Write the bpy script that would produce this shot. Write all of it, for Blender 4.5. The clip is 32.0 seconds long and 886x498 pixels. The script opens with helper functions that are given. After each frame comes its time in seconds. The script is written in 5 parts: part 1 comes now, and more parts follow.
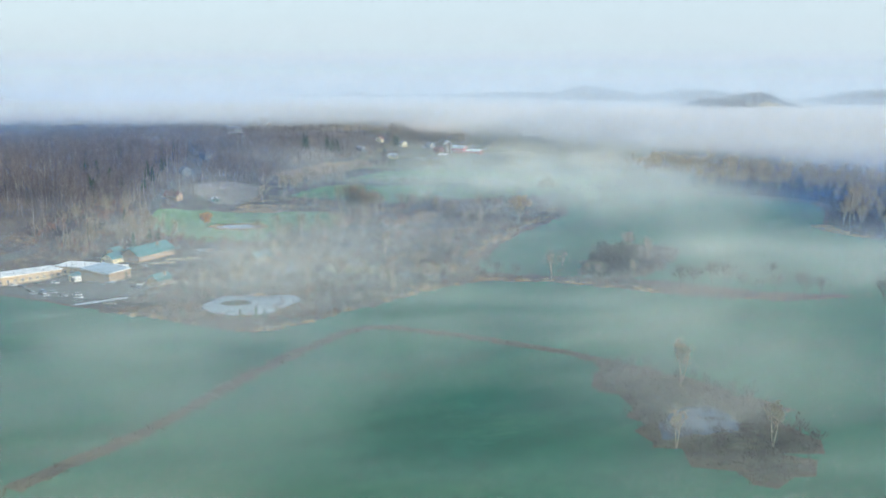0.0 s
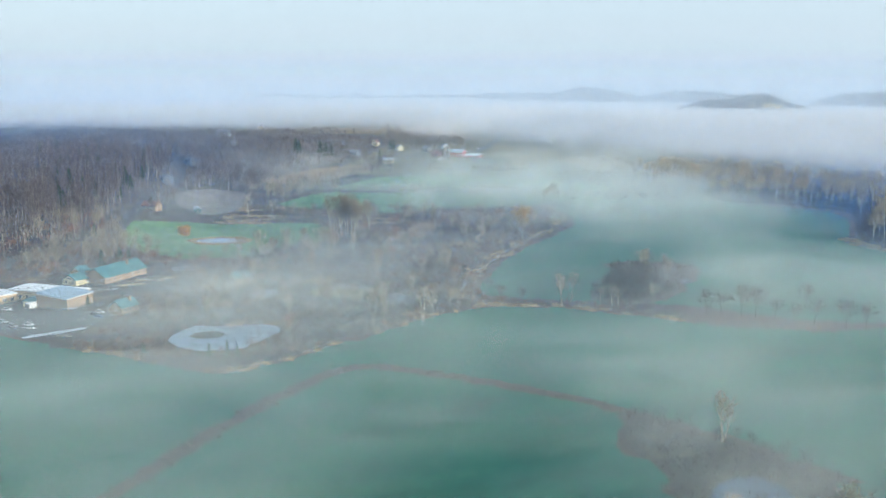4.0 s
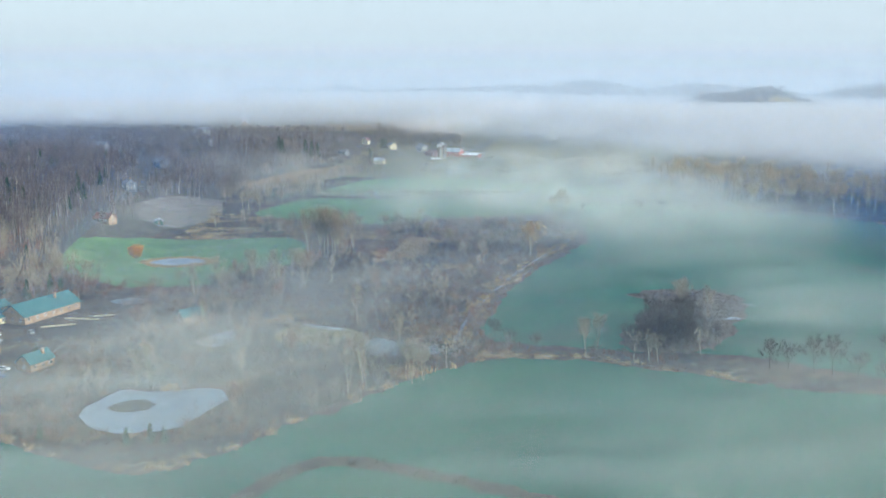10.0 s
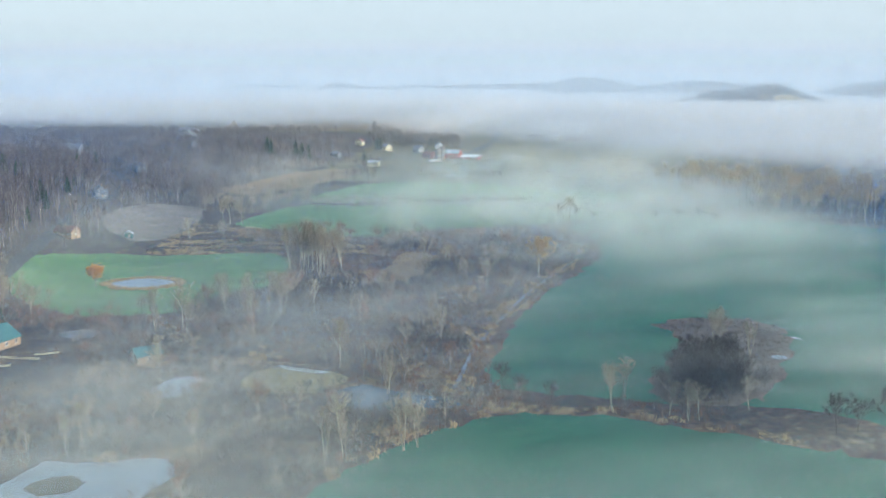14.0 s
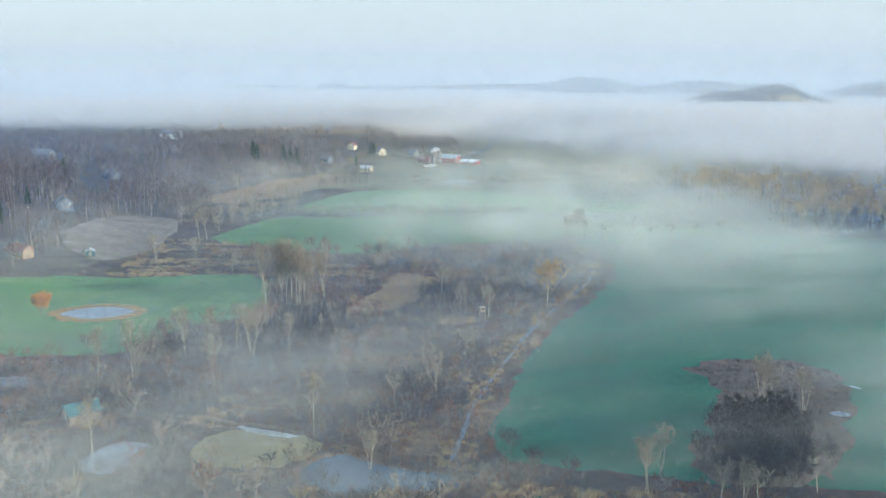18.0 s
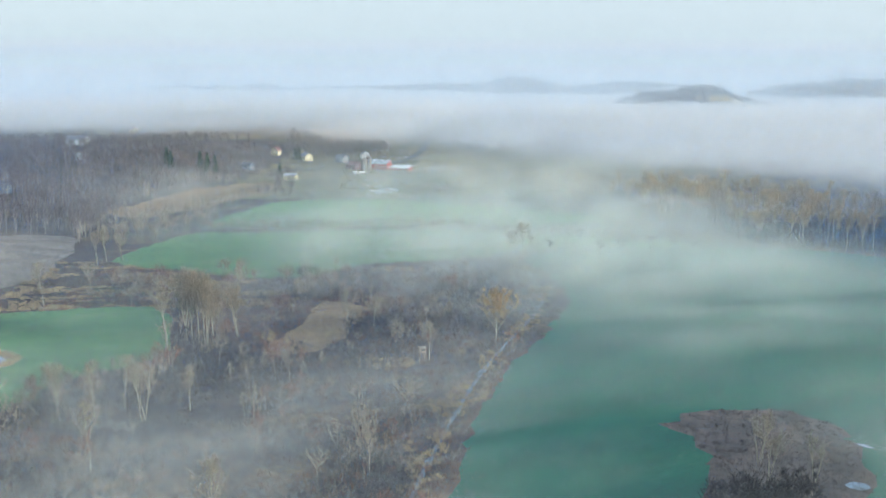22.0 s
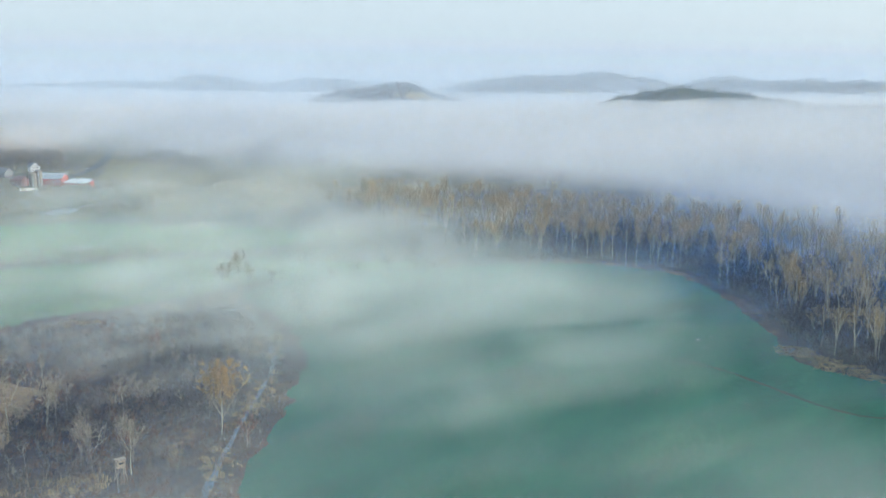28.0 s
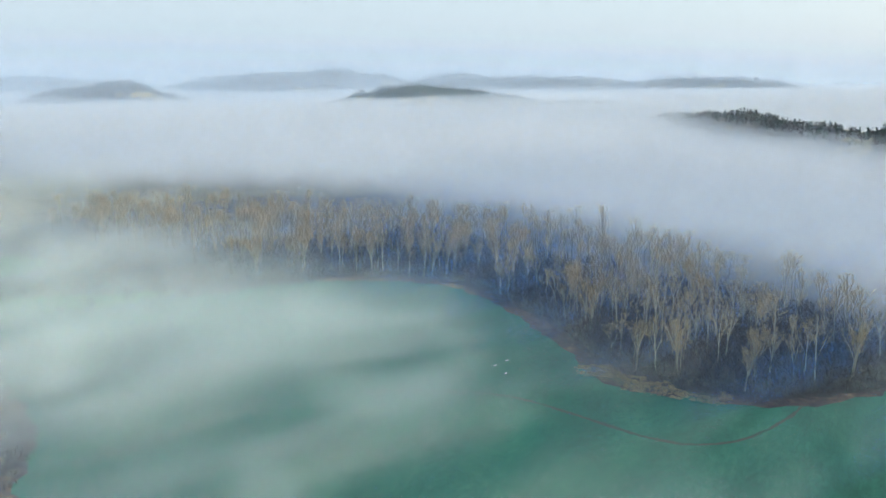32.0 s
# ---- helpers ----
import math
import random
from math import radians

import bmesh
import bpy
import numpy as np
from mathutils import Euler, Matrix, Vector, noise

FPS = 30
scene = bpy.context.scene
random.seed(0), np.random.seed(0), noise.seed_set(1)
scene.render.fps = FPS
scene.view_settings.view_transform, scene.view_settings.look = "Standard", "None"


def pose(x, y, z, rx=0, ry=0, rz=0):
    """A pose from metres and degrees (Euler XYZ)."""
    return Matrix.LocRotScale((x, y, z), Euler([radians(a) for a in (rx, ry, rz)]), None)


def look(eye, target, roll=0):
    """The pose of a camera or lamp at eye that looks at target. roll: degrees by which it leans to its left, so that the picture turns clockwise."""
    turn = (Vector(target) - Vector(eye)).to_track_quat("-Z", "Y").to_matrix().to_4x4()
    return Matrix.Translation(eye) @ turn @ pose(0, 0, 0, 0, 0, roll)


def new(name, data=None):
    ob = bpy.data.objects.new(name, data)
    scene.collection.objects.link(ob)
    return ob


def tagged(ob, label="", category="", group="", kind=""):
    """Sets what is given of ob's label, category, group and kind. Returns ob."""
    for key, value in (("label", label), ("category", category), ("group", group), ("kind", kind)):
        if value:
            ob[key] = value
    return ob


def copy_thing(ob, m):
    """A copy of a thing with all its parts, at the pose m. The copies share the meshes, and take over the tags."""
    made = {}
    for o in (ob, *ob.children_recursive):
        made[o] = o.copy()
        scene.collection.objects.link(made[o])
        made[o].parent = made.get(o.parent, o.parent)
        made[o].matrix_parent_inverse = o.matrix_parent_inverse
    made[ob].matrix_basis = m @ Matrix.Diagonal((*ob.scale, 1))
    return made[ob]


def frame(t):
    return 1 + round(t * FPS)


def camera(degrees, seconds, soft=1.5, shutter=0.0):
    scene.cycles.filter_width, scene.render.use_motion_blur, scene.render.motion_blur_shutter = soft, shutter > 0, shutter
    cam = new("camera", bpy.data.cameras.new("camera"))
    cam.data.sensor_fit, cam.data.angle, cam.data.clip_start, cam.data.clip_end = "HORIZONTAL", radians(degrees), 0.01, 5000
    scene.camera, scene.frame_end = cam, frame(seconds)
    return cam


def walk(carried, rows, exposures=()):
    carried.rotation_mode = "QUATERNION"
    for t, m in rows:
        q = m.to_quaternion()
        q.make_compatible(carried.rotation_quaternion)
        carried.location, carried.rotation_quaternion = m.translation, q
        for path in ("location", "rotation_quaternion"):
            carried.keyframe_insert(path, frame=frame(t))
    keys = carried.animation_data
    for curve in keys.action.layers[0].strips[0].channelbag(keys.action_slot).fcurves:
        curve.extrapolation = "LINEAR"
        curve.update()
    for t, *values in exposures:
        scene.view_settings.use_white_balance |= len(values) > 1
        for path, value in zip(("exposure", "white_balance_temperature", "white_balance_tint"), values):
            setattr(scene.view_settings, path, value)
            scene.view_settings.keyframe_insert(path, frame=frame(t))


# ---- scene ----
cam = camera(50.1, 32.0)
METRES, EYE, TILT, LEAN, TURN = 480.8, 103.0, 1.3, 0.0, 0.0
ROWS = [
    (0.0, 0.0, 0.0, 0.0, 0.02, -10.94, -0.1),
    (0.5, 0.0002, 0.0104, 0.0005, 0.05, -10.92, -0.12),
    (1.0, 0.0001, 0.0235, 0.0005, 0.04, -10.92, -0.13),
    (1.5, 0.0002, 0.0371, 0.0006, 0.03, -10.88, -0.13),
    (2.0, 0.0001, 0.0516, 0.0005, 0.01, -10.87, -0.13),
    (2.5, 0.0001, 0.0663, 0.0004, -0.01, -10.86, -0.12),
    (3.0, 0.0002, 0.0809, 0.0006, -0.02, -10.87, -0.12),
    (3.5, 0.0003, 0.0958, 0.0005, -0.06, -10.88, -0.1),
    (5.5, 0.0011, 0.161, 0.0006, -0.14, -11.01, -0.09),
    (6.0, 0.0013, 0.1773, 0.0004, -0.16, -11.03, -0.08),
    (6.5, 0.0014, 0.1937, 0.0001, -0.19, -11.06, -0.07),
    (7.0, 0.0017, 0.2099, 0.0001, -0.21, -11.09, -0.07),
    (7.5, 0.0018, 0.2261, -0.0001, -0.24, -11.13, -0.06),
    (8.0, 0.0018, 0.2425, -0.0002, -0.26, -11.17, -0.06),
    (8.5, 0.0015, 0.2591, -0.0007, -0.3, -11.2, -0.06),
    (9.0, 0.0019, 0.275, -0.0007, -0.32, -11.23, -0.05),
    (9.5, 0.0021, 0.291, -0.0008, -0.31, -11.28, -0.05),
    (10.0, 0.0024, 0.3072, -0.0008, -0.33, -11.32, -0.02),
    (10.5, 0.0025, 0.3235, -0.0011, -0.35, -11.36, -0.01),
    (11.0, 0.0027, 0.3397, -0.0011, -0.35, -11.39, 0.01),
    (11.5, 0.0028, 0.3562, -0.0015, -0.36, -11.41, 0.02),
    (12.0, 0.0031, 0.3716, -0.001, -0.38, -11.44, -0.0),
    (12.5, 0.0034, 0.3881, -0.0012, -0.39, -11.44, -0.02),
    (13.0, 0.0034, 0.4045, -0.0016, -0.42, -11.45, 0.0),
    (13.5, 0.0034, 0.4207, -0.0018, -0.44, -11.47, 0.01),
    (14.0, 0.0034, 0.4366, -0.0018, -0.45, -11.49, -0.0),
    (14.5, 0.0036, 0.4526, -0.0017, -0.45, -11.5, -0.01),
    (16.5, 0.0055, 0.5169, -0.003, -0.51, -11.47, -0.04),
    (17.0, 0.0057, 0.5332, -0.003, -0.54, -11.48, -0.04),
    (17.5, 0.006, 0.549, -0.003, -0.57, -11.49, -0.05),
    (18.0, 0.0058, 0.5655, -0.0032, -0.61, -11.5, -0.04),
    (18.5, 0.0059, 0.582, -0.0034, -0.62, -11.5, -0.05),
    (19.0, 0.0061, 0.5979, -0.0032, -0.63, -11.5, -0.08),
    (19.5, 0.006, 0.6146, -0.0035, -0.67, -11.5, -0.06),
    (20.0, 0.006, 0.6304, -0.0034, -0.7, -11.51, -0.08),
    (20.5, 0.0064, 0.6465, -0.0038, -0.99, -11.52, -0.09),
    (21.0, 0.0065, 0.6625, -0.0038, -1.72, -11.52, -0.1),
    (21.5, 0.0067, 0.6788, -0.0042, -3.32, -11.5, -0.13),
    (22.0, 0.0065, 0.695, -0.0044, -4.84, -11.49, -0.15),
    (22.5, 0.0066, 0.7113, -0.0044, -6.09, -11.5, -0.19),
    (23.0, 0.0069, 0.7269, -0.0041, -7.28, -11.51, -0.25),
    (23.5, 0.0075, 0.7428, -0.0038, -8.48, -11.53, -0.23),
    (24.0, 0.0082, 0.7586, -0.0041, -10.19, -11.52, -0.24),
    (24.5, 0.009, 0.7746, -0.0044, -11.96, -11.52, -0.25),
    (25.0, 0.0094, 0.7885, -0.0048, -13.33, -11.52, -0.28),
    (25.5, 0.0104, 0.8043, -0.0049, -14.84, -11.53, -0.3),
    (27.5, 0.0183, 0.8685, -0.0042, -21.24, -11.59, -0.49),
    (28.0, 0.0211, 0.8844, -0.0044, -23.11, -11.59, -0.53),
    (28.5, 0.0238, 0.8995, -0.0043, -25.23, -11.59, -0.55),
    (29.0, 0.027, 0.9146, -0.0041, -27.01, -11.6, -0.58),
    (29.5, 0.0306, 0.9297, -0.004, -28.63, -11.62, -0.58),
    (30.0, 0.0348, 0.9445, -0.0042, -30.47, -11.61, -0.57),
    (30.5, 0.0392, 0.9594, -0.0042, -32.26, -11.62, -0.59),
    (31.0, 0.0439, 0.9738, -0.0038, -34.33, -11.55, -0.61),
    (31.5, 0.0483, 0.9862, -0.0035, -37.29, -11.57, -0.63),
    (32.0, 0.05, 0.9951, -0.0034, -39.06, -11.62, -0.69),
]
EXPOSURES = [(0.0, 0.35, 5950, 3), (1.0, 0.35, 5780, 3), (6.0, 0.34, 5800, 3), (12.0, 0.35, 5850, 3), (22.0, 0.36, 5960, 3), (32.0, 0.32, 5870, 3)]
walk(cam, [(t, pose(0, 0, EYE, TILT, LEAN, TURN) @ pose(METRES * x, METRES * y, METRES * z, 90 + pitch, roll, yaw)) for t, x, y, z, yaw, pitch, roll in ROWS], EXPOSURES)
scene.cycles.transparent_max_bounces = 96

# ---------------------------------------------------------------- light
SUN_DIR = Vector((0.92, -0.34, 0.23)).normalized()      # towards the low morning sun
world = bpy.data.worlds.new("morning_sky")
scene.world = world
world.use_nodes = True
wn, wl = world.node_tree.nodes, world.node_tree.links
sky = wn.new("ShaderNodeTexSky")
sky.sky_type, sky.sun_disc = "NISHITA", False
sky.sun_elevation = math.asin(SUN_DIR.z)
sky.sun_rotation = math.atan2(SUN_DIR.x, SUN_DIR.y)
sky.altitude, sky.air_density, sky.dust_density, sky.ozone_density = 150, 1.2, 3.0, 1.5
pale = wn.new("ShaderNodeMix")
pale.data_type = "RGBA"
pale.inputs["Factor"].default_value = 0.6
pale.inputs["B"].default_value = (8.1, 8.9, 9.8, 1)     # thin high haze over the blue
wl.new(sky.outputs[0], pale.inputs["A"])
wl.new(pale.outputs["Result"], wn["Background"].inputs["Color"])
wn["Background"].inputs["Strength"].default_value = 0.1
sun = new("sun", bpy.data.lights.new("sun", "SUN"))
sun.data.energy, sun.data.angle, sun.data.color = 4.0, radians(1.2), (1.0, 0.86, 0.68)
sun.matrix_world = look((0, 0, 300), Vector((0, 0, 300)) - SUN_DIR)


# ---------------------------------------------------------------- materials
def shader(name, rough=0.9, spec=0.2):
    m = bpy.data.materials.new(name)
    m.use_nodes = True
    b = m.node_tree.nodes["Principled BSDF"]
    b.inputs["Roughness"].default_value = rough
    b.inputs["Specular IOR Level"].default_value = spec
    return m, m.node_tree.nodes, m.node_tree.links, b


def ramp(nodes, stops):
    r = nodes.new("ShaderNodeValToRGB")
    e = r.color_ramp.elements
    while len(e) < len(stops):
        e.new(0.5)
    for k, (p, c) in zip(e, stops):
        k.position, k.color = p, (*c, 1)
    return r


def place_node(nodes, links, scale, turn=0.0):
    g = nodes.new("ShaderNodeNewGeometry")
    m = nodes.new("ShaderNodeMapping")
    m.vector_type = "TEXTURE"
    m.inputs["Scale"].default_value = tuple(1 / v for v in scale)
    m.inputs["Rotation"].default_value = (0, 0, turn)
    links.new(g.outputs["Position"], m.inputs["Vector"])
    return m.outputs["Vector"]


def noise_node(nodes, links, scale, detail=4.0, rough=0.55, turn=0.0, warp=0.0):
    n = nodes.new("ShaderNodeTexNoise")
    n.inputs["Scale"].default_value = 1.0
    n.inputs["Detail"].default_value, n.inputs["Roughness"].default_value = detail, rough
    n.inputs["Distortion"].default_value = warp
    links.new(place_node(nodes, links, scale, turn), n.inputs["Vector"])
    return n.outputs["Fac"]


def mix_node(nodes, links, fac, a, b, kind="MIX"):
    x = nodes.new("ShaderNodeMix")
    x.data_type, x.blend_type = "RGBA", kind
    for key, v in (("Factor", fac), ("A", a), ("B", b)):
        if isinstance(v, (int, float)):
            x.inputs[key].default_value = v
        elif isinstance(v, tuple):
            x.inputs[key].default_value = (*v, 1)
        else:
            links.new(v, x.inputs[key])
    return x.outputs["Result"]


def mottled(name, stops, big, fine, rough=0.9, bump=0.0, turn=0.0, spec=0.2):
    """A surface with stains at one scale and grain at another: metres across, as triples or single numbers."""
    m, n, l, b = shader(name, rough, spec)
    inv = lambda v: tuple(1 / q for q in v) if isinstance(v, tuple) else (1 / v,) * 3
    a = noise_node(n, l, inv(big), 5, 0.6, turn)
    c = noise_node(n, l, inv(fine), 4, 0.65, turn)
    blend = n.new("ShaderNodeMix")
    blend.inputs["Factor"].default_value = 0.4
    l.new(a, blend.inputs["A"]), l.new(c, blend.inputs["B"])
    r = ramp(n, stops)
    l.new(blend.outputs["Result"], r.inputs["Fac"])
    l.new(r.outputs["Color"], b.inputs["Base Color"])
    if bump:
        k = n.new("ShaderNodeBump")
        k.inputs["Distance"].default_value = bump
        l.new(c, k.inputs["Height"]), l.new(k.outputs["Normal"], b.inputs["Normal"])
    return m


def varied(name, low, high, rough=0.85, island=True, metal=0.0, spec=0.2):
    """Pieces whose tone differs from one to the next, with a little grain."""
    m, n, l, b = shader(name, rough, spec)
    b.inputs["Metallic"].default_value = metal
    if island:
        src = n.new("ShaderNodeNewGeometry").outputs["Random Per Island"]
    else:
        src = n.new("ShaderNodeObjectInfo").outputs["Random"]
    g = noise_node(n, l, (0.7, 0.7, 0.25), 4)
    add = n.new("ShaderNodeMix")
    add.inputs["Factor"].default_value = 0.45
    l.new(src, add.inputs["A"]), l.new(g, add.inputs["B"])
    r = ramp(n, [(0.15, low), (0.85, high)])
    l.new(add.outputs["Result"], r.inputs["Fac"])
    l.new(r.outputs["Color"], b.inputs["Base Color"])
    return m


def plain(name, colour, rough=0.6, metal=0.0, spec=0.4, worn=0.25):
    m, n, l, b = shader(name, rough, spec)
    b.inputs["Metallic"].default_value = metal
    f = noise_node(n, l, (0.6, 0.6, 0.6), 5, 0.65)
    l.new(mix_node(n, l, f, tuple(c * (1 - worn) for c in colour), tuple(min(1, c * (1 + worn)) for c in colour)), b.inputs["Base Color"])
    return m


M_ROUGH = mottled("marsh_floor", [(0.36, (0.014, 0.014, 0.020)), (0.47, (0.036, 0.026, 0.026)), (0.55, (0.085, 0.055, 0.039)), (0.64, (0.23, 0.165, 0.09))], (46, 26, 30), 3.5, 0.95, 0.4, 0.5)
M_FIELD = mottled("winter_grass", [(0.32, (0.006, 0.062, 0.040)), (0.5, (0.010, 0.098, 0.060)), (0.68, (0.026, 0.135, 0.074))], (60, 24, 40), (5, 1.6, 3), 0.9, 0.12, 0.45)
M_GREEN = mottled("pasture_grass", [(0.32, (0.055, 0.15, 0.055)), (0.5, (0.09, 0.20, 0.07)), (0.7, (0.16, 0.23, 0.10))], (40, 18, 30), 3, 0.9, 0.1, 0.2)
M_PLOUGH = mottled("stubble_field", [(0.3, (0.11, 0.095, 0.085)), (0.5, (0.18, 0.16, 0.14)), (0.7, (0.30, 0.27, 0.24))], (22, 14, 14), (1.4, 14, 3), 0.95, 0.2, 0.7)
M_TAN = mottled("dry_grass", [(0.3, (0.13, 0.09, 0.055)), (0.5, (0.22, 0.155, 0.09)), (0.72, (0.34, 0.25, 0.14))], (25, 9, 10), 2, 0.95, 0.2, 0.3)
M_PALEGRASS = mottled("pale_hill_grass", [(0.3, (0.15, 0.14, 0.075)), (0.5, (0.22, 0.195, 0.105)), (0.7, (0.33, 0.27, 0.15))], (40, 14, 20), 3, 0.95, 0.2, 0.5)
M_UPLAND = mottled("upland_grass", [(0.34, (0.055, 0.05, 0.036)), (0.46, (0.12, 0.105, 0.06)), (0.56, (0.19, 0.165, 0.09)), (0.68, (0.28, 0.235, 0.135))], (60, 30, 40), 6, 0.95, 0.3, 0.4)
M_DIRT = mottled("bare_dirt", [(0.3, (0.10, 0.075, 0.06)), (0.6, (0.19, 0.15, 0.12))], 12, 1.5, 0.95, 0.1)
M_ISLAND = mottled("island_scrub_floor", [(0.3, (0.05, 0.042, 0.042)), (0.5, (0.095, 0.076, 0.066)), (0.7, (0.19, 0.145, 0.105))], 14, 2, 0.95, 0.2)
M_RIDGEFLOOR = mottled("ridge_leaf_litter", [(0.3, (0.038, 0.034, 0.036)), (0.5, (0.075, 0.062, 0.056)), (0.72, (0.16, 0.125, 0.092))], 18, 2.5, 0.95, 0.2)
# darker than the ridge litter: the east woods' shade is in this colour
M_SHADELITTER = mottled("shade_leaf_litter", [(0.3, (0.016, 0.016, 0.017)), (0.55, (0.034, 0.030, 0.028)), (0.75, (0.062, 0.052, 0.043))], 12, 2, 0.95, 0.2)
M_TRACK = mottled("wheel_track", [(0.35, (0.014, 0.06, 0.044)), (0.65, (0.05, 0.055, 0.042))], 9, 1.2, 0.95)
M_BRUSHFLOOR = mottled("brush_floor", [(0.3, (0.020, 0.023, 0.020)), (0.5, (0.045, 0.045, 0.033)), (0.7, (0.12, 0.105, 0.062))], 10, 2, 0.95, 0.3)
M_ASPHALT = mottled("asphalt", [(0.3, (0.045, 0.047, 0.052)), (0.7, (0.075, 0.077, 0.08))], 9, 0.8, 0.85)
M_HILL = mottled("hill_woods", [(0.3, (0.03, 0.042, 0.038)), (0.5, (0.07, 0.066, 0.058)), (0.62, (0.12, 0.10, 0.08)), (0.72, (0.30, 0.26, 0.17))], 220, 26, 0.95, 6.0)
M_HILLFIELD = mottled("hill_field", [(0.3, (0.17, 0.15, 0.085)), (0.5, (0.27, 0.235, 0.14)), (0.7, (0.36, 0.31, 0.2))], 120, 20, 0.95, 0.5)
M_PINEHILL = mottled("pine_hill", [(0.3, (0.02, 0.038, 0.026)), (0.55, (0.04, 0.06, 0.036)), (0.75, (0.09, 0.08, 0.055))], 90, 18, 0.95, 6.0)
M_BARK = varied("grey_bark", (0.17, 0.145, 0.12), (0.36, 0.31, 0.25), 0.9)
M_RIDGEBARK = varied("ridge_bark", (0.12, 0.11, 0.11), (0.42, 0.38, 0.33), 0.9)
M_RIDGETWIG = varied("ridge_twigs", (0.07, 0.063, 0.07), (0.20, 0.17, 0.155), 0.9)
M_PALEBARK = varied("pale_bark", (0.27, 0.245, 0.175), (0.48, 0.44, 0.33), 0.85)
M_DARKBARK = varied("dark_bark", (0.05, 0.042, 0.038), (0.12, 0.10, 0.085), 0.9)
M_TWIG = varied("brown_twigs", (0.19, 0.162, 0.12), (0.39, 0.335, 0.245), 0.9)
M_GOLDTWIG = varied("golden_twigs", (0.28, 0.20, 0.095), (0.54, 0.42, 0.23), 0.9)
M_GREYTWIG = varied("grey_twigs", (0.085, 0.078, 0.075), (0.21, 0.18, 0.145), 0.9)
M_ORANGETWIG = varied("orange_gold_twigs", (0.34, 0.22, 0.095), (0.56, 0.39, 0.17), 0.9)
M_REDTWIG = varied("reddish_twigs", (0.14, 0.06, 0.045), (0.28, 0.14, 0.095), 0.9)
M_WILLOW = varied("orange_willow_twigs", (0.42, 0.17, 0.03), (0.66, 0.33, 0.08), 0.85)
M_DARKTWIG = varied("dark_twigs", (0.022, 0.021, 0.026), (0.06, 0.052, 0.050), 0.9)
M_NEEDLE = varied("pine_needles", (0.018, 0.045, 0.024), (0.045, 0.085, 0.045), 0.8)
M_REED = varied("dry_reeds", (0.29, 0.21, 0.115), (0.52, 0.39, 0.21), 0.9)
M_SHRUB = varied("brown_shrubs", (0.075, 0.036, 0.028), (0.23, 0.12, 0.075), 0.9)
M_WEED = varied("brown_weeds", (0.034, 0.038, 0.028), (0.11, 0.104, 0.068), 0.9)
M_GREYSHRUB = varied("grey_shrubs", (0.05, 0.042, 0.04), (0.15, 0.115, 0.09), 0.9)
M_ICE = mottled("pond_ice", [(0.3, (0.12, 0.18, 0.26)), (0.55, (0.20, 0.27, 0.36)), (0.75, (0.34, 0.40, 0.47))], 7, 1.1, 0.35, 0.0, 0.3, 0.5)
M_DITCH = mottled("ditch_ice", [(0.3, (0.03, 0.04, 0.055)), (0.5, (0.08, 0.11, 0.15)), (0.75, (0.24, 0.29, 0.34))], 9, 1.5, 0.4)
M_WATER = mottled("dark_water", [(0.3, (0.03, 0.06, 0.10)), (0.7, (0.06, 0.10, 0.15))], 8, 1.0, 0.12, 0.0, 0.0, 0.5)
M_TANWALL = plain("tan_siding", (0.50, 0.38, 0.24), 0.8)
M_BRICKWALL = plain("brown_brick", (0.36, 0.26, 0.18), 0.9)
M_WHITE = plain("white_paint", (0.70, 0.70, 0.68), 0.6, worn=0.06)
M_YELLOW = plain("cream_paint", (0.74, 0.66, 0.42), 0.7, worn=0.08)
M_RED = plain("barn_red", (0.50, 0.07, 0.05), 0.7)
M_OLDRED = plain("faded_dark_red", (0.17, 0.055, 0.06), 0.8)
M_GREYWALL = plain("grey_siding", (0.22, 0.23, 0.25), 0.8)
M_BLUEWALL = plain("blue_grey_siding", (0.13, 0.17, 0.22), 0.8)
M_GREENROOF = plain("green_metal_roof", (0.045, 0.16, 0.175), 0.45, worn=0.15)
M_BLUEROOF = plain("blue_grey_roof", (0.26, 0.36, 0.47), 0.45, worn=0.12)
M_PALEROOF = plain("pale_membrane_roof", (0.72, 0.74, 0.76), 0.6, worn=0.08)
M_GREYROOF = plain("grey_shingle_roof", (0.20, 0.21, 0.23), 0.8)
M_BROWNROOF = plain("red_brown_roof", (0.22, 0.10, 0.09), 0.8)
M_METALROOF = plain("bare_metal_roof", (0.52, 0.55, 0.58), 0.4, 0.5)
M_CONCRETE = plain("silo_concrete", (0.24, 0.22, 0.19), 0.85)
M_WOOD = plain("weathered_wood", (0.33, 0.27, 0.21), 0.85)
M_POLE = plain("pole_wood", (0.30, 0.25, 0.20), 0.85)
M_GLASS = plain("dark_window_glass", (0.05, 0.065, 0.08), 0.12, spec=0.6, worn=0.2)
M_TYRE = plain("tyre_rubber", (0.03, 0.03, 0.032), 0.85)
M_STEEL = plain("steel", (0.45, 0.46, 0.47), 0.4, 0.9)
M_SNOW = mottled("frost_patch", [(0.3, (0.28, 0.31, 0.34)), (0.7, (0.50, 0.53, 0.56))], 3, 0.5, 0.7)
LAMP, n_, l_, b_ = shader("lit_lamp")
b_.inputs["Base Color"].default_value = (0.9, 0.7, 0.4, 1)
b_.inputs["Emission Color"].default_value = (1.0, 0.72, 0.36, 1)
b_.inputs["Emission Strength"].default_value = 6.0


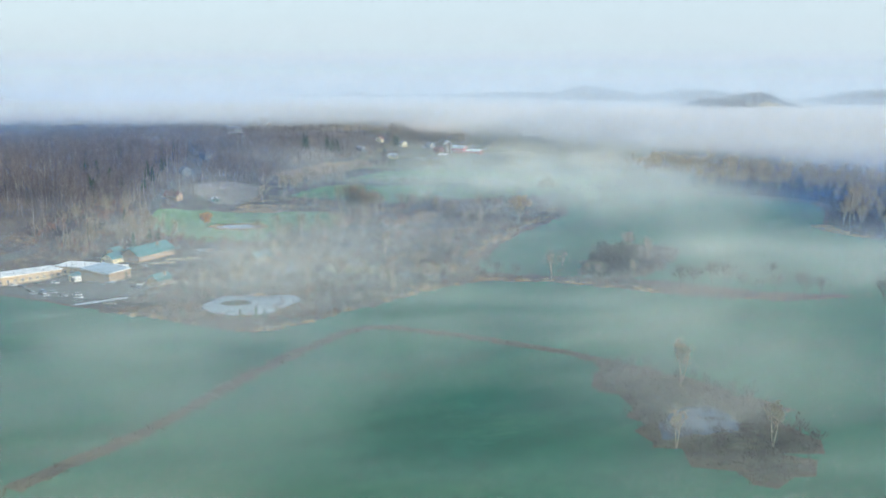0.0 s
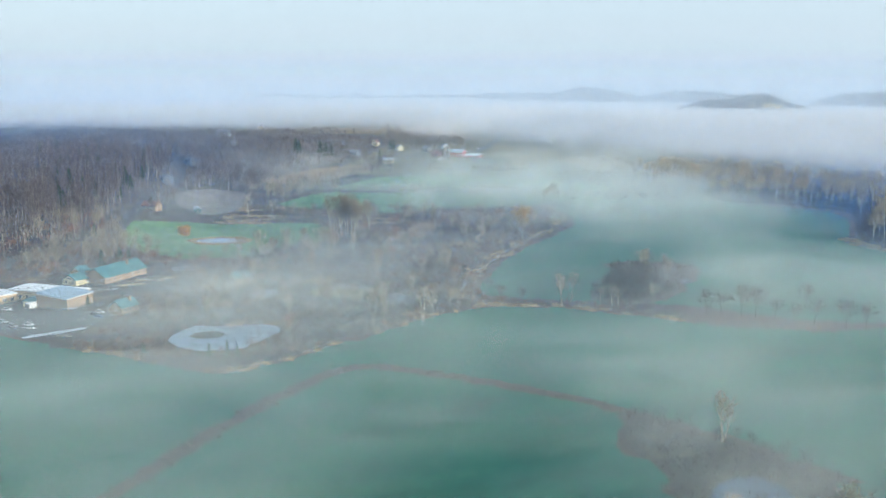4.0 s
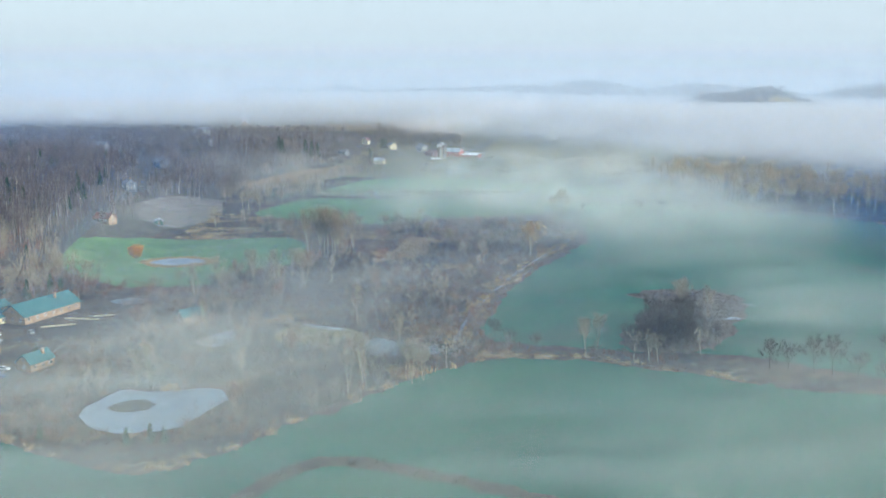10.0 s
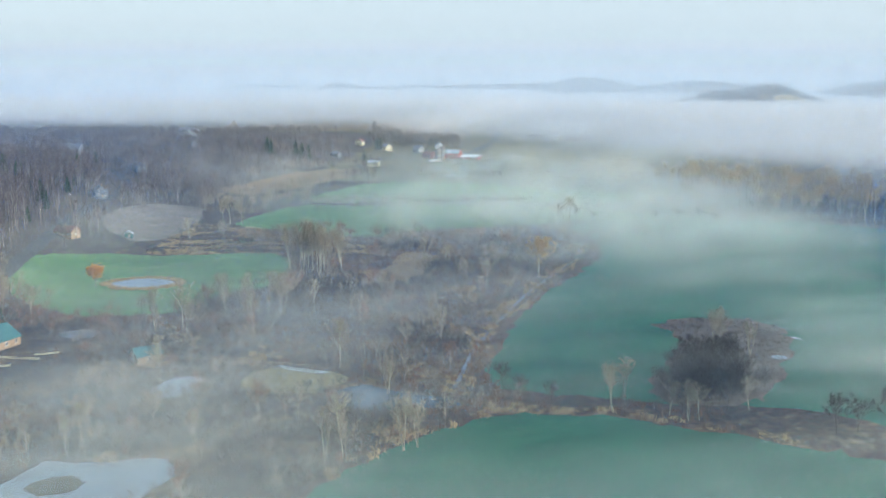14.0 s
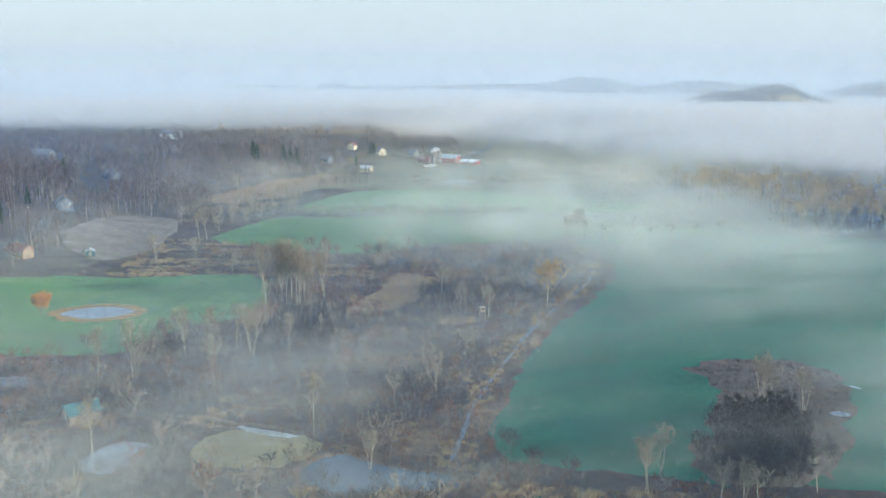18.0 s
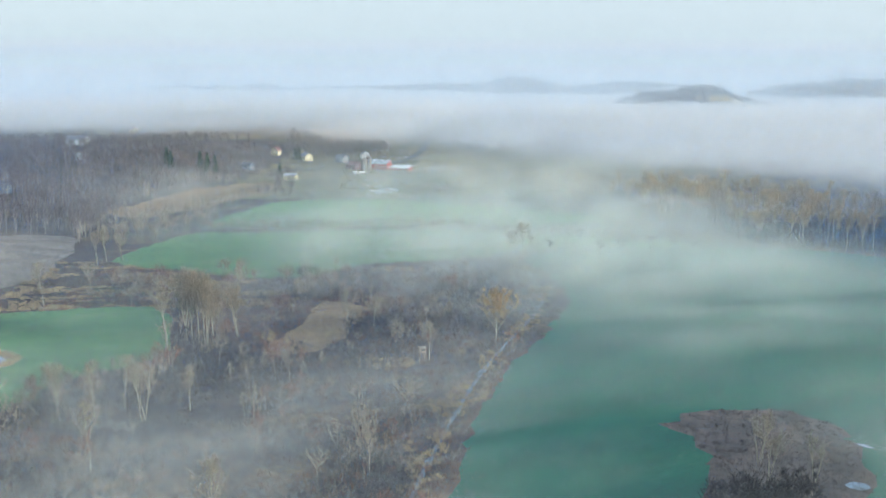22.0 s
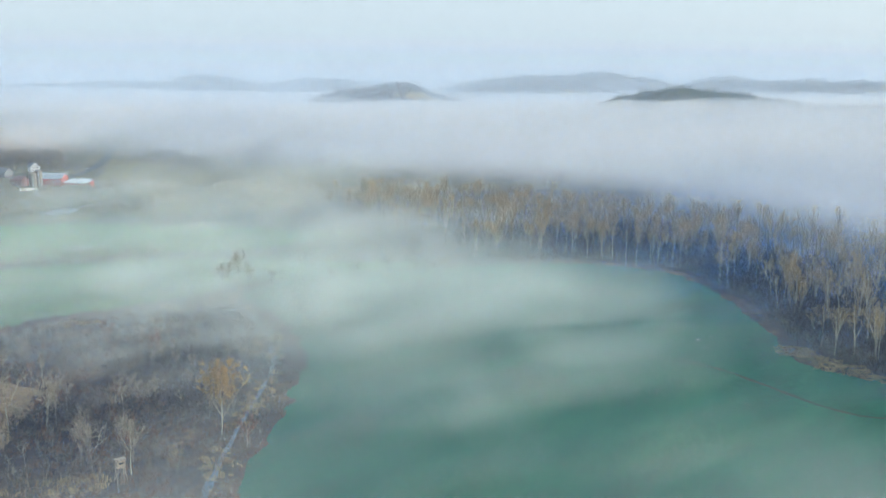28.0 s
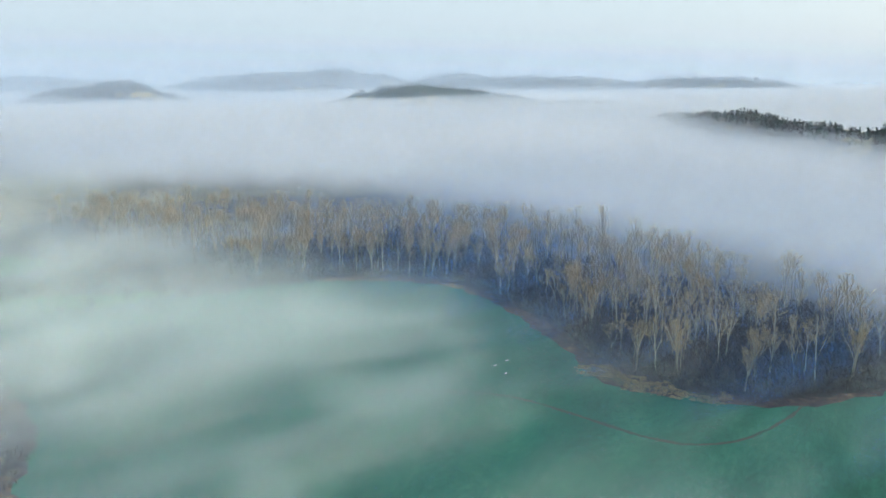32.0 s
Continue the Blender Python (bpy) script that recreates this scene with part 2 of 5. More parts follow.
# the default tint leans yellow: sunlit warmth put into the mist's colour
def mist(name, size=None, low=0.0, high=1.0, turn=0.5, tint=(0.955, 0.985, 0.915), detail=4, warp=0.8):
    """Mist: thin where its density is small, broken into drifting wisps."""
    m = bpy.data.materials.new(name)
    m.use_nodes = True
    n, l = m.node_tree.nodes, m.node_tree.links
    n.remove(n["Principled BSDF"])
    out = n["Material Output"]
    at = n.new("ShaderNodeAttribute")
    at.attribute_name = "mist_amount"
    if size:
        f = noise_node(n, l, tuple(1 / v for v in size), detail, 0.56, turn, warp)
        r = n.new("ShaderNodeMapRange")
        r.interpolation_type = "SMOOTHSTEP"
        r.inputs["From Min"].default_value, r.inputs["From Max"].default_value = low, high
        l.new(f, r.inputs["Value"])
        mul = n.new("ShaderNodeMath")
        mul.operation, mul.use_clamp = "MULTIPLY", True
        l.new(r.outputs[0], mul.inputs[0]), l.new(at.outputs["Fac"], mul.inputs[1])
        amount = mul.outputs[0]
    else:
        amount = at.outputs["Fac"]
    d, t, tr = n.new("ShaderNodeBsdfDiffuse"), n.new("ShaderNodeBsdfTranslucent"), n.new("ShaderNodeBsdfTransparent")
    d.inputs["Color"].default_value = t.inputs["Color"].default_value = (*tint, 1)
    both, fin = n.new("ShaderNodeMixShader"), n.new("ShaderNodeMixShader")
    both.inputs[0].default_value = 0.4
    l.new(d.outputs[0], both.inputs[1]), l.new(t.outputs[0], both.inputs[2])
    l.new(amount, fin.inputs[0]), l.new(tr.outputs[0], fin.inputs[1]), l.new(both.outputs[0], fin.inputs[2])
    l.new(fin.outputs[0], out.inputs["Surface"])
    return m


M_MIST = mist("valley_mist", (90, 46, 30), 0.33, 0.68, 0.4, detail=6, warp=0.9)
M_VEIL = mist("hanging_mist", (110, 75, 13), 0.25, 0.70, 0.0, detail=5)
M_BANK = mist("fog_bank", (380, 220, 60), 0.08, 0.48, 0.3, tint=(0.965, 0.97, 0.985), detail=3)
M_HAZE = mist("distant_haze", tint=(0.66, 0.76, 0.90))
# dark blue tint: the blue of shade is painted into these sheets
M_AIRSHADE = mist("blue_air_shade", tint=(0.16, 0.38, 0.84))


# ---------------------------------------------------------------- terrain
def ease(a, b, v):
    q = np.clip((np.asarray(v, float) - a) / (b - a), 0, 1)
    return q * q * (3 - 2 * q)


def height(x, y):
    """The valley floor is level; a wooded ridge rises to the west and the land climbs to the north."""
    x, y = np.asarray(x, float), np.asarray(y, float)
    u = -x - 160 - np.maximum(0, 650 - y) * 0.35 + np.maximum(0, y - 1150) * 0.45
    g = 34 * ease(0, 175, u) + 0.06 * np.clip(y - 1150, 0, 500)
    return np.minimum(g, 38) * (1 - ease(1750, 2300, y) * 0.75)


def hz(x, y):
    return float(height(x, y))


def mesh_object(name, verts, faces, mats, index=None, smooth=False, parent=None):
    """One mesh from arrays of corners and triangles or quads."""
    me = bpy.data.meshes.new(name)
    v, f = np.asarray(verts, np.float32), np.asarray(faces, np.int32)
    k = f.shape[1]
    me.vertices.add(len(v)), me.loops.add(f.size), me.polygons.add(len(f))
    me.vertices.foreach_set("co", v.ravel())
    me.loops.foreach_set("vertex_index", f.ravel())
    me.polygons.foreach_set("loop_start", np.arange(0, f.size, k, dtype=np.int32))
    for m in mats:
        me.materials.append(m)
    if index is not None:
        me.polygons.foreach_set("material_index", np.asarray(index, np.int32))
    me.polygons.foreach_set("use_smooth", np.full(len(f), smooth))
    me.update(calc_edges=True)
    ob = new(name, me)
    ob.parent = parent
    return ob


def grid_faces(nx, ny):
    i = np.arange(nx * ny).reshape(ny, nx)
    return np.stack([i[:-1, :-1], i[:-1, 1:], i[1:, 1:], i[1:, :-1]], -1).reshape(-1, 4)


def density_layer(ob, values):
    a = ob.data.attributes.new("mist_amount", "FLOAT", "POINT")
    a.data.foreach_set("value", np.asarray(values, np.float32).ravel())


gx = np.concatenate([np.linspace(-9000, -600, 15), np.arange(-560, 721, 8), np.linspace(800, 9000, 15)])
gy = np.concatenate([np.linspace(-6000, -100, 10), np.arange(-60, 1701, 8), np.linspace(1760, 9000, 26)])
GX, GY = np.meshgrid(gx, gy)
cx, cy = np.meshgrid((gx[1:] + gx[:-1]) / 2, (gy[1:] + gy[:-1]) / 2)
wooded = ((height(cx, cy) > 3.5) & (cx < -150 + 0.25 * np.maximum(0, cy - 1150)) & (cy > 640) | (cx < -262)) & (cy < 1480)
ground = mesh_object("ground", np.stack([GX, GY, height(GX, GY)], -1).reshape(-1, 3), grid_faces(len(gx), len(gy)), [M_ROUGH, M_RIDGEFLOOR, M_UPLAND], np.where(wooded, 1, np.where((cy > 1185) & (cy < 2600), 2, 0)).ravel(), smooth=True)
tagged(ground, "brown winter marsh and rough ground of the valley", "ground", kind="structure")


def smooth_loop(points, closed=True, step=6.0):
    """A flowing line through a few plan points."""
    p = [np.array(q, float) for q in points]
    n, out = len(p), []
    for i in range(n if closed else n - 1):
        a, b = p[i], p[(i + 1) % n]
        z = p[i - 1] if closed or i else a
        c = p[(i + 2) % n] if closed or i + 2 < n else b
        k = max(2, int(np.linalg.norm(b - a) / step))
        for s in np.linspace(0, 1, k, endpoint=False):
            out.append(0.5 * (2 * a + (b - z) * s + (2 * z - 5 * a + 4 * b - c) * s * s + (3 * a - z - 3 * b + c) * s ** 3))
    if not closed:
        out.append(p[-1])
    return np.array(out)


def inside(poly, x, y):
    x, y = np.asarray(x, float), np.asarray(y, float)
    r = np.zeros(x.shape, bool)
    for (ax, ay), (bx, by) in zip(poly, np.roll(poly, -1, 0)):
        if ay != by:
            r ^= ((ay > y) != (by > y)) & (x < (bx - ax) * (y - ay) / (by - ay) + ax)
    return r


def patch(name, points, material, lift, label, category, step=6.0, ragged=1.2, flat=True, slope_step=0):
    """A stretch of ground cover laid on the land."""
    line = smooth_loop(points, True, step)
    rng = np.random.default_rng(len(name) + len(line))
    line += rng.normal(0, ragged, line.shape)
    bm = bmesh.new()
    vs = [bm.verts.new((x, y, 0)) for x, y in line]
    e = [bm.edges.new((vs[i - 1], vs[i])) for i in range(len(vs))]
    bmesh.ops.triangle_fill(bm, use_beauty=True, edges=e)
    if slope_step:
        for _ in range(6):
            long = [k for k in bm.edges if k.calc_length() > slope_step]
            if not long:
                break
            bmesh.ops.subdivide_edges(bm, edges=long, cuts=1)
            bmesh.ops.triangulate(bm, faces=bm.faces)
    for v in bm.verts:
        v.co.z = hz(v.co.x, v.co.y) + lift
    for q in bm.faces:
        if q.normal.z < 0:
            q.normal_flip()
    me = bpy.data.meshes.new(name)
    bm.to_mesh(me), bm.free()
    me.materials.append(material)
    tagged(new(name, me), label, category, kind="structure")
    return line


def ribbon(name, points, width, material, lift, label, category, ragged=0.0, kind="structure"):
    line = smooth_loop(points, False, 5.0)
    d = np.gradient(line, axis=0)
    d /= np.linalg.norm(d, axis=1)[:, None]
    side = np.stack([-d[:, 1], d[:, 0]], 1)
    rng = np.random.default_rng(len(name))
    w = width / 2 + rng.normal(0, 1, (len(line), 2)) * ragged
    rows = np.stack([line + side * w[:, :1], line, line - side * w[:, 1:]], 1)
    z = height(rows[..., 0], rows[..., 1]) + lift
    v = np.concatenate([rows, z[..., None]], -1).reshape(-1, 3)
    tagged(mesh_object(name, v, grid_faces(3, len(line))[:, ::-1], [material]), label, category, kind=kind)
    return line


SOUTH = patch("south_field", [(-300, -200), (-300, 480), (-222, 464), (-171, 437), (-131, 417), (-81, 394), (-46, 429), (-4, 480), (18, 499), (43, 502), (68, 496), (111, 474), (158, 455), (330, 420), (340, -200)], M_FIELD, 0.05, "green winter wheat field under thin mist", "field")
EAST = patch("east_field", [(22, 535), (34, 605), (54, 668), (80, 725), (103, 780), (108, 840), (104, 905), (170, 935), (228, 922), (262, 921), (300, 905), (330, 872), (334, 832), (306, 753), (284, 712), (278, 694), (290, 668), (307, 643), (344, 629), (430, 600), (480, 440), (200, 470), (120, 505), (60, 518)], M_FIELD, 0.05, "wide green winter wheat field beside the woods", "field")
NORTHF = patch("north_field", [(-147, 908), (-134, 972), (-114, 1014), (-55, 1012), (26, 1020), (100, 1005), (180, 960), (215, 937), (104, 924), (84, 908), (8, 888), (-23, 858), (-57, 853), (-108, 880)], M_GREEN, 0.06, "pale green pasture strip in mist", "field")
FARF = patch("far_field", [(-112, 1050), (-96, 1120), (-70, 1172), (2, 1180), (71, 1160), (190, 1080), (150, 1030), (60, 1042), (-60, 1038)], M_GREEN, 0.06, "pale green far pasture", "field", slope_step=20)
POND_F = patch("pond_meadow", [(-225, 716), (-212, 749), (-188, 773), (-140, 786), (-96, 786), (-80, 740), (-80, 700), (-106, 676), (-115, 645), (-140, 634), (-180, 640), (-208, 665)], M_GREEN, 0.22, "bright green meadow around the round pond", "meadow", slope_step=6)
PLOUGH = patch("stubble_field", [(-226, 850), (-231, 915), (-214, 966), (-191, 981), (-181, 951), (-176, 866), (-192, 818)], M_PLOUGH, 0.25, "grey frosted stubble field on the slope", "field", slope_step=6)
TANF = patch("hill_strip", [(-200, 1110), (-170, 1196), (-119, 1266), (-84, 1272), (-86, 1228), (-134, 1146), (-178, 1086)], M_TAN, 0.25, "tan dry grass strip on the hillside", "field", slope_step=6)
BARNF = patch("barn_field", [(64, 1345), (66, 1410), (88, 1475), (140, 1455), (172, 1380), (130, 1318)], M_PALEGRASS, 0.25, "pale olive pasture on the rise beside the barn", "field", slope_step=14)
FARMF = patch("plateau_field", [(-300, 1540), (-260, 1660), (-80, 1690), (60, 1600), (-100, 1500)], M_TAN, 0.3, "tan field by the far yellow house", "field", slope_step=14)
LOT = patch("school_car_park", [(-262, 478), (-222, 469), (-174, 443), (-164, 456), (-153, 476), (-158, 492), (-186, 494), (-225, 482), (-258, 496)], M_ASPHALT, 0.16, "dark asphalt car park beside the school", "car park", ragged=0.2, slope_step=5)
BRUSH = patch("brush_hollow", [(60, 348), (80, 336), (98, 316), (108, 286), (104, 250), (90, 234), (74, 240), (64, 262), (58, 300), (54, 326)], M_BRUSHFLOOR, 0.10, "brown brushy hollow in the wheat field", "brush", ragged=3.5)
ISLAND = patch("brush_island", [(98, 616), (122, 624), (140, 622), (152, 606), (142, 570), (126, 536), (108, 512), (82, 512), (78, 530), (92, 560), (104, 596)], M_ISLAND, 0.10, "brown brush island in the east field", "brush", ragged=2)
EDGE = patch("dry_margin", [(285, 712), (281, 697), (290, 674), (296, 662), (298, 668), (292, 684), (290, 700), (291, 712)], M_BRUSHFLOOR, 0.12, "dry grass margin along the woods", "grass", ragged=1.0, step=3)
FLOOR_E = patch("woods_floor", [(262, 930), (300, 912), (334, 880), (342, 836), (314, 750), (293, 712), (300, 668), (318, 646), (350, 632), (440, 602), (640, 560), (720, 700), (600, 1000), (450, 1210), (225, 1200), (222, 1130), (250, 1050)], M_SHADELITTER, 0.09, "leaf litter under the bare woods, darkened as in shade", "forest floor")
HEDGE_LINE = [(-112, 232), (-89, 277), (-73, 323), (-53, 371), (-38, 396), (-25, 402), (-3, 393), (19, 381), (48, 363), (66, 345)]
HEDGE = ribbon("field_ditch", HEDGE_LINE, 6.5, M_BRUSHFLOOR, 0.10, "brown weedy ditch curving across the wheat field", "ditch", 0.7)
TRACK = ribbon("farm_track", [(205, 748), (240, 714), (247, 676), (249, 656), (257, 641), (275, 635), (300, 637), (312, 640)], 1.7, M_TRACK, 0.10, "faint wheel track through the wheat", "track", 0.3)
CREEK = ribbon("creek", [(8, 528), (11, 544), (18, 581), (31, 625), (47, 674), (62, 712), (86, 769), (93, 800), (96, 833), (95, 880), (91, 920)], 1.7, M_DITCH, 0.12, "narrow icy drainage ditch beside the field", "creek", 0.35)
ROAD = ribbon("road", [(-280, 440), (-251, 529), (-234, 603), (-218, 664), (-224, 719), (-239, 820), (-247, 908), (-250, 962), (-270, 1030), (-340, 1110)], 8.0, M_ASPHALT, 0.30, "two-lane country road climbing past the woods", "road")
LANE = ribbon("farm_lane", [(30, 1380), (60, 1440), (80, 1520), (100, 1640)], 9.0, M_ASPHALT, 0.5, "road running past the barn", "road")
POND1 = patch("kidney_pond", [(-115, 445), (-110, 432), (-98, 424), (-82, 427), (-74, 443), (-70, 457), (-78, 467), (-90, 464), (-100, 463), (-109, 464)], M_ICE, 0.12, "frozen kidney-shaped pond with a brown islet", "pond", ragged=0.3, step=3)
patch("pond_islet", [(-107, 446), (-102, 442), (-95, 444), (-93, 450), (-98, 454), (-105, 452)], M_BRUSHFLOOR, 0.25, "brown grassy islet in the frozen pond", "islet", ragged=0.4, step=2)
FLAT = patch("reed_flat", [(-66, 548), (-50, 552), (-34, 546), (-30, 536), (-38, 526), (-54, 522), (-66, 530)], M_PALEGRASS, 0.10, "flat olive-tan clearing between the pools", "grass", ragged=1.0, step=4)
patch("marsh_pool", [(-158, 604), (-150, 607), (-142, 603), (-141, 598), (-149, 594), (-157, 597)], M_WATER, 0.15, "small dark pool at the edge of the marsh", "pond", ragged=0.4, step=2)
patch("icy_puddle", [(132, 565), (135, 567.5), (138, 566), (138, 563), (134, 562)], M_ICE, 0.22, "pale frozen puddle beside the brush island", "puddle", ragged=0.3, step=2)
CLEARING = patch("marsh_clearing", [(-38, 712), (-28, 704), (-15, 708), (-4, 740), (6, 775), (-4, 790), (-18, 792), (-26, 750)], M_TAN, 0.10, "tan flattened grass clearing in the marsh", "grass", ragged=1.5)
patch("small_pond", [(-98, 526), (-90, 519), (-83, 526), (-85, 532), (-82, 541), (-93, 541)], M_ICE, 0.12, "small frozen pool between bare trees", "pond", ragged=0.4, step=2)
POND3 = patch("reed_pond", [(-35, 520), (-29, 510), (-18, 506), (-6, 508), (8, 509), (9, 516), (-2, 520), (-14, 526), (-25, 532)], M_WATER, 0.12, "dark open pool among reeds", "pond", ragged=0.4, step=2)
POND2 = patch("round_pond", [(-169, 699), (-164, 709), (-154, 713), (-142, 710), (-136, 702), (-141, 694), (-151, 690), (-162, 692)], M_ICE, 0.45, "round pale icy pond ringed by dry reeds", "pond", ragged=0.2, step=3)
patch("brush_pool", [(66, 268), (76, 272), (90, 276), (92, 288), (86, 298), (76, 294), (68, 282)], M_WATER, 0.25, "dark pool inside the brush hollow", "pond", ragged=0.6, step=2)


# ---------------------------------------------------------------- small builders
def part(name, bm, material, parent, label=""):
    me = bpy.data.meshes.new(name)
    bm.to_mesh(me), bm.free()
    me.materials.append(material)
    ob = new(name, me)
    ob.parent = parent
    return tagged(ob, label)


def thing(name, x, y, turn=0.0, z=None, label="", category="", group=""):
    e = new(name)
    e.empty_display_size = 0.5
    e.matrix_world = pose(x, y, hz(x, y) if z is None else z, 0, 0, turn)
    return tagged(e, label, category, group)


def box(x0, x1, y0, y1, z0, z1, bm=None, bevel=0.0):
    own = bmesh.new()
    r = bmesh.ops.create_cube(own, size=1)
    for v in r["verts"]:
        v.co = ((x0 + x1) / 2 + v.co.x * (x1 - x0), (y0 + y1) / 2 + v.co.y * (y1 - y0), (z0 + z1) / 2 + v.co.z * (z1 - z0))
    if bevel:
        bmesh.ops.bevel(own, geom=own.edges[:], offset=bevel, segments=1, affect="EDGES")
    return join(bm, own)


def join(bm, own):
    if bm is None:
        return own
    me = bpy.data.meshes.new("tmp")
    own.to_mesh(me), own.free()
    bm.from_mesh(me)
    bpy.data.meshes.remove(me)
    return bm


def prism(profile, y0, y1, bm=None):
    """A profile in x and z drawn out along y."""
    own = bmesh.new()
    a = [own.verts.new((x, y0, z)) for x, z in profile]
    b = [own.verts.new((x, y1, z)) for x, z in profile]
    own.faces.new(a), own.faces.new(b[::-1])
    for i in range(len(a)):
        own.faces.new((a[i - 1], b[i - 1], b[i], a[i]))
    bmesh.ops.recalc_face_normals(own, faces=own.faces)
    return join(bm, own)


def tube(x, y, z0, z1, r0, r1, sides=8, bm=None, cap=True):
    own = bmesh.new()
    bmesh.ops.create_cone(own, cap_ends=cap, segments=sides, radius1=r0, radius2=r1, depth=z1 - z0)
    bmesh.ops.translate(own, vec=(x, y, (z0 + z1) / 2), verts=own.verts)
    return join(bm, own)


def beam(a, b, r, bm=None, sides=4):
    a, b = Vector(a), Vector(b)
    own = bmesh.new()
    bmesh.ops.create_cone(own, cap_ends=True, segments=sides, radius1=r, radius2=r, depth=(b - a).length)
    m = Matrix.Translation((a + b) / 2) @ (b - a).to_track_quat("Z", "Y").to_matrix().to_4x4()
    bmesh.ops.transform(own, matrix=m, verts=own.verts)
    return join(bm, own)


# ---------------------------------------------------------------- bare trees
def limb(rows, sides, V, F):
    """A tapered, bent round limb: rows of (point, radius)."""
    base = len(V)
    for k, (p, r) in enumerate(rows):
        q = rows[min(k + 1, len(rows) - 1)][0] - rows[max(k - 1, 0)][0]
        q = q / (np.linalg.norm(q) + 1e-9)
        u = np.cross(q, (0.3, 0.9, 0.1))
        u /= np.linalg.norm(u) + 1e-9
        w = np.cross(q, u)
        for s in range(sides):
            a = 2 * math.pi * s / sides
            V.append(p + r * (math.cos(a) * u + math.sin(a) * w))
    for k in range(len(rows) - 1):
        for s in range(sides):
            i, j = base + k * sides + s, base + k * sides + (s + 1) % sides
            F.append((i, j, j + sides)), F.append((i, j + sides, i + sides))


def bare_tree(seed, tall, spread, fork=0.35, leaders=5, boughs=6, twigs=8, forks=1, droop=0.0, fine=0.045, lean=0.05, twig_len=1.6, light=False, flare=0.42, stout=1.0):
    """A trunk that divides into rising leaders with boughs, and a crown of fine twigs: two pairs of corners and triangles."""
    rng = np.random.default_rng(seed)
    V, F, TV, TF = [], [], [], []

    def grow(p, d, length, r, n, sides, up, wander):
        rows, q = [(p.copy(), r)], p.copy()
        for k in range(n):
            d = d + rng.normal(0, wander, 3) + np.array((0, 0, up))
            d /= np.linalg.norm(d)
            q = q + d * length / n
            rows.append((q.copy(), r * (1 - 0.82 * (k + 1) / n)))
        limb(rows, sides, V, F)
        return rows

    def at(rows, s):
        k = min(int(s * (len(rows) - 1)), len(rows) - 2)
        g = s * (len(rows) - 1) - k
        return rows[k][0] * (1 - g) + rows[k + 1][0] * g, rows[k][1] * (1 - g) + rows[k + 1][1] * g, rows[k + 1][0] - rows[k][0]

    def blade(p, d, w):
        side = np.cross(d, rng.normal(0, 1, 3))
        side *= w / (np.linalg.norm(side) + 1e-9)
        b = len(TV)
        TV.extend((p - side, p + side, p + d))
        TF.append((b, b + 1, b + 2))

    def spray(p0, d0, count, size):
        for _ in range(count):
            p = p0 + d0 * rng.uniform(0.15, 1.0)
            d = d0 / (np.linalg.norm(d0) + 1e-9) * 0.8 + rng.normal(0, 0.55, 3) + np.array((0, 0, 0.35 - droop * 1.6))
            d *= size * rng.uniform(0.55, 1.25) / np.linalg.norm(d)
            blade(p, d, fine)
            if not light:
                blade(p + d * 0.4, d * 0.5 + rng.normal(0, 0.25 * size, 3), fine * 0.8)

    for s in range(forks):
        tilt = rng.normal(0, lean if forks == 1 else 0.13, 2)
        foot = rng.normal(0, 0.3 * (forks > 1), 3) * (1, 1, 0)
        r0 = tall * 0.0105 * stout * (0.75 if forks > 1 else 1)
        trunk = grow(foot, np.array((tilt[0], tilt[1], 1.0)), tall * rng.uniform(0.86, 0.96), r0, 3 if light else 5, 3 if light else 6, 0.05, 0.05)
        turn = rng.uniform(0, 6.28)
        arms = [(trunk, 0.45)]
        for i in range(leaders):
            g = fork + 0.38 * i / max(1, leaders) + rng.uniform(0, 0.05)
            p, r, _ = at(trunk, g)
            a = turn + 2.4 * i
            d = np.array((math.cos(a) * flare * rng.uniform(0.7, 1.4), math.sin(a) * flare * rng.uniform(0.7, 1.4), 1.0))
            L = tall * (1 - g) * rng.uniform(0.72, 0.98)
            arms.append((grow(p, d / np.linalg.norm(d), L, max(r * 0.62, 0.05), 2 if light else 3, 3, 0.10 - 0.3 * droop, 0.10), 0.2))
        for rows, lo in arms:
            for i in range(boughs):
                g = lo + (0.97 - lo) * (i + rng.uniform(0, 0.9)) / boughs
                p, r, along = at(rows, g)
                a = rng.uniform(0, 6.28)
                d = along / np.linalg.norm(along) * 0.7 + np.array((math.cos(a), math.sin(a), 0.15 - droop * 0.6))
                d *= spread * (1.15 - 0.75 * g) * rng.uniform(0.6, 1.1) / np.linalg.norm(d)
                if light:
                    blade(p, d, fine * 1.3)
                else:
                    limb([(p, max(r * 0.5, 0.03)), (p + d * 0.55 + rng.normal(0, 0.12, 3), 0.03), (p + d, 0.012)], 3, V, F)
                spray(p, d, twigs, twig_len)
    return (np.array(V), np.array(F)), (np.array(TV), np.array(TF))


def tree_thing(name, tree, bark, twig, label, category, group=""):
    e = tagged(new(name), label, category, group)
    mesh_object("trunk", tree[0][0], tree[0][1], [bark], smooth=True, parent=e)
    mesh_object("crown", tree[1][0], tree[1][1], [twig], parent=e)
    return e


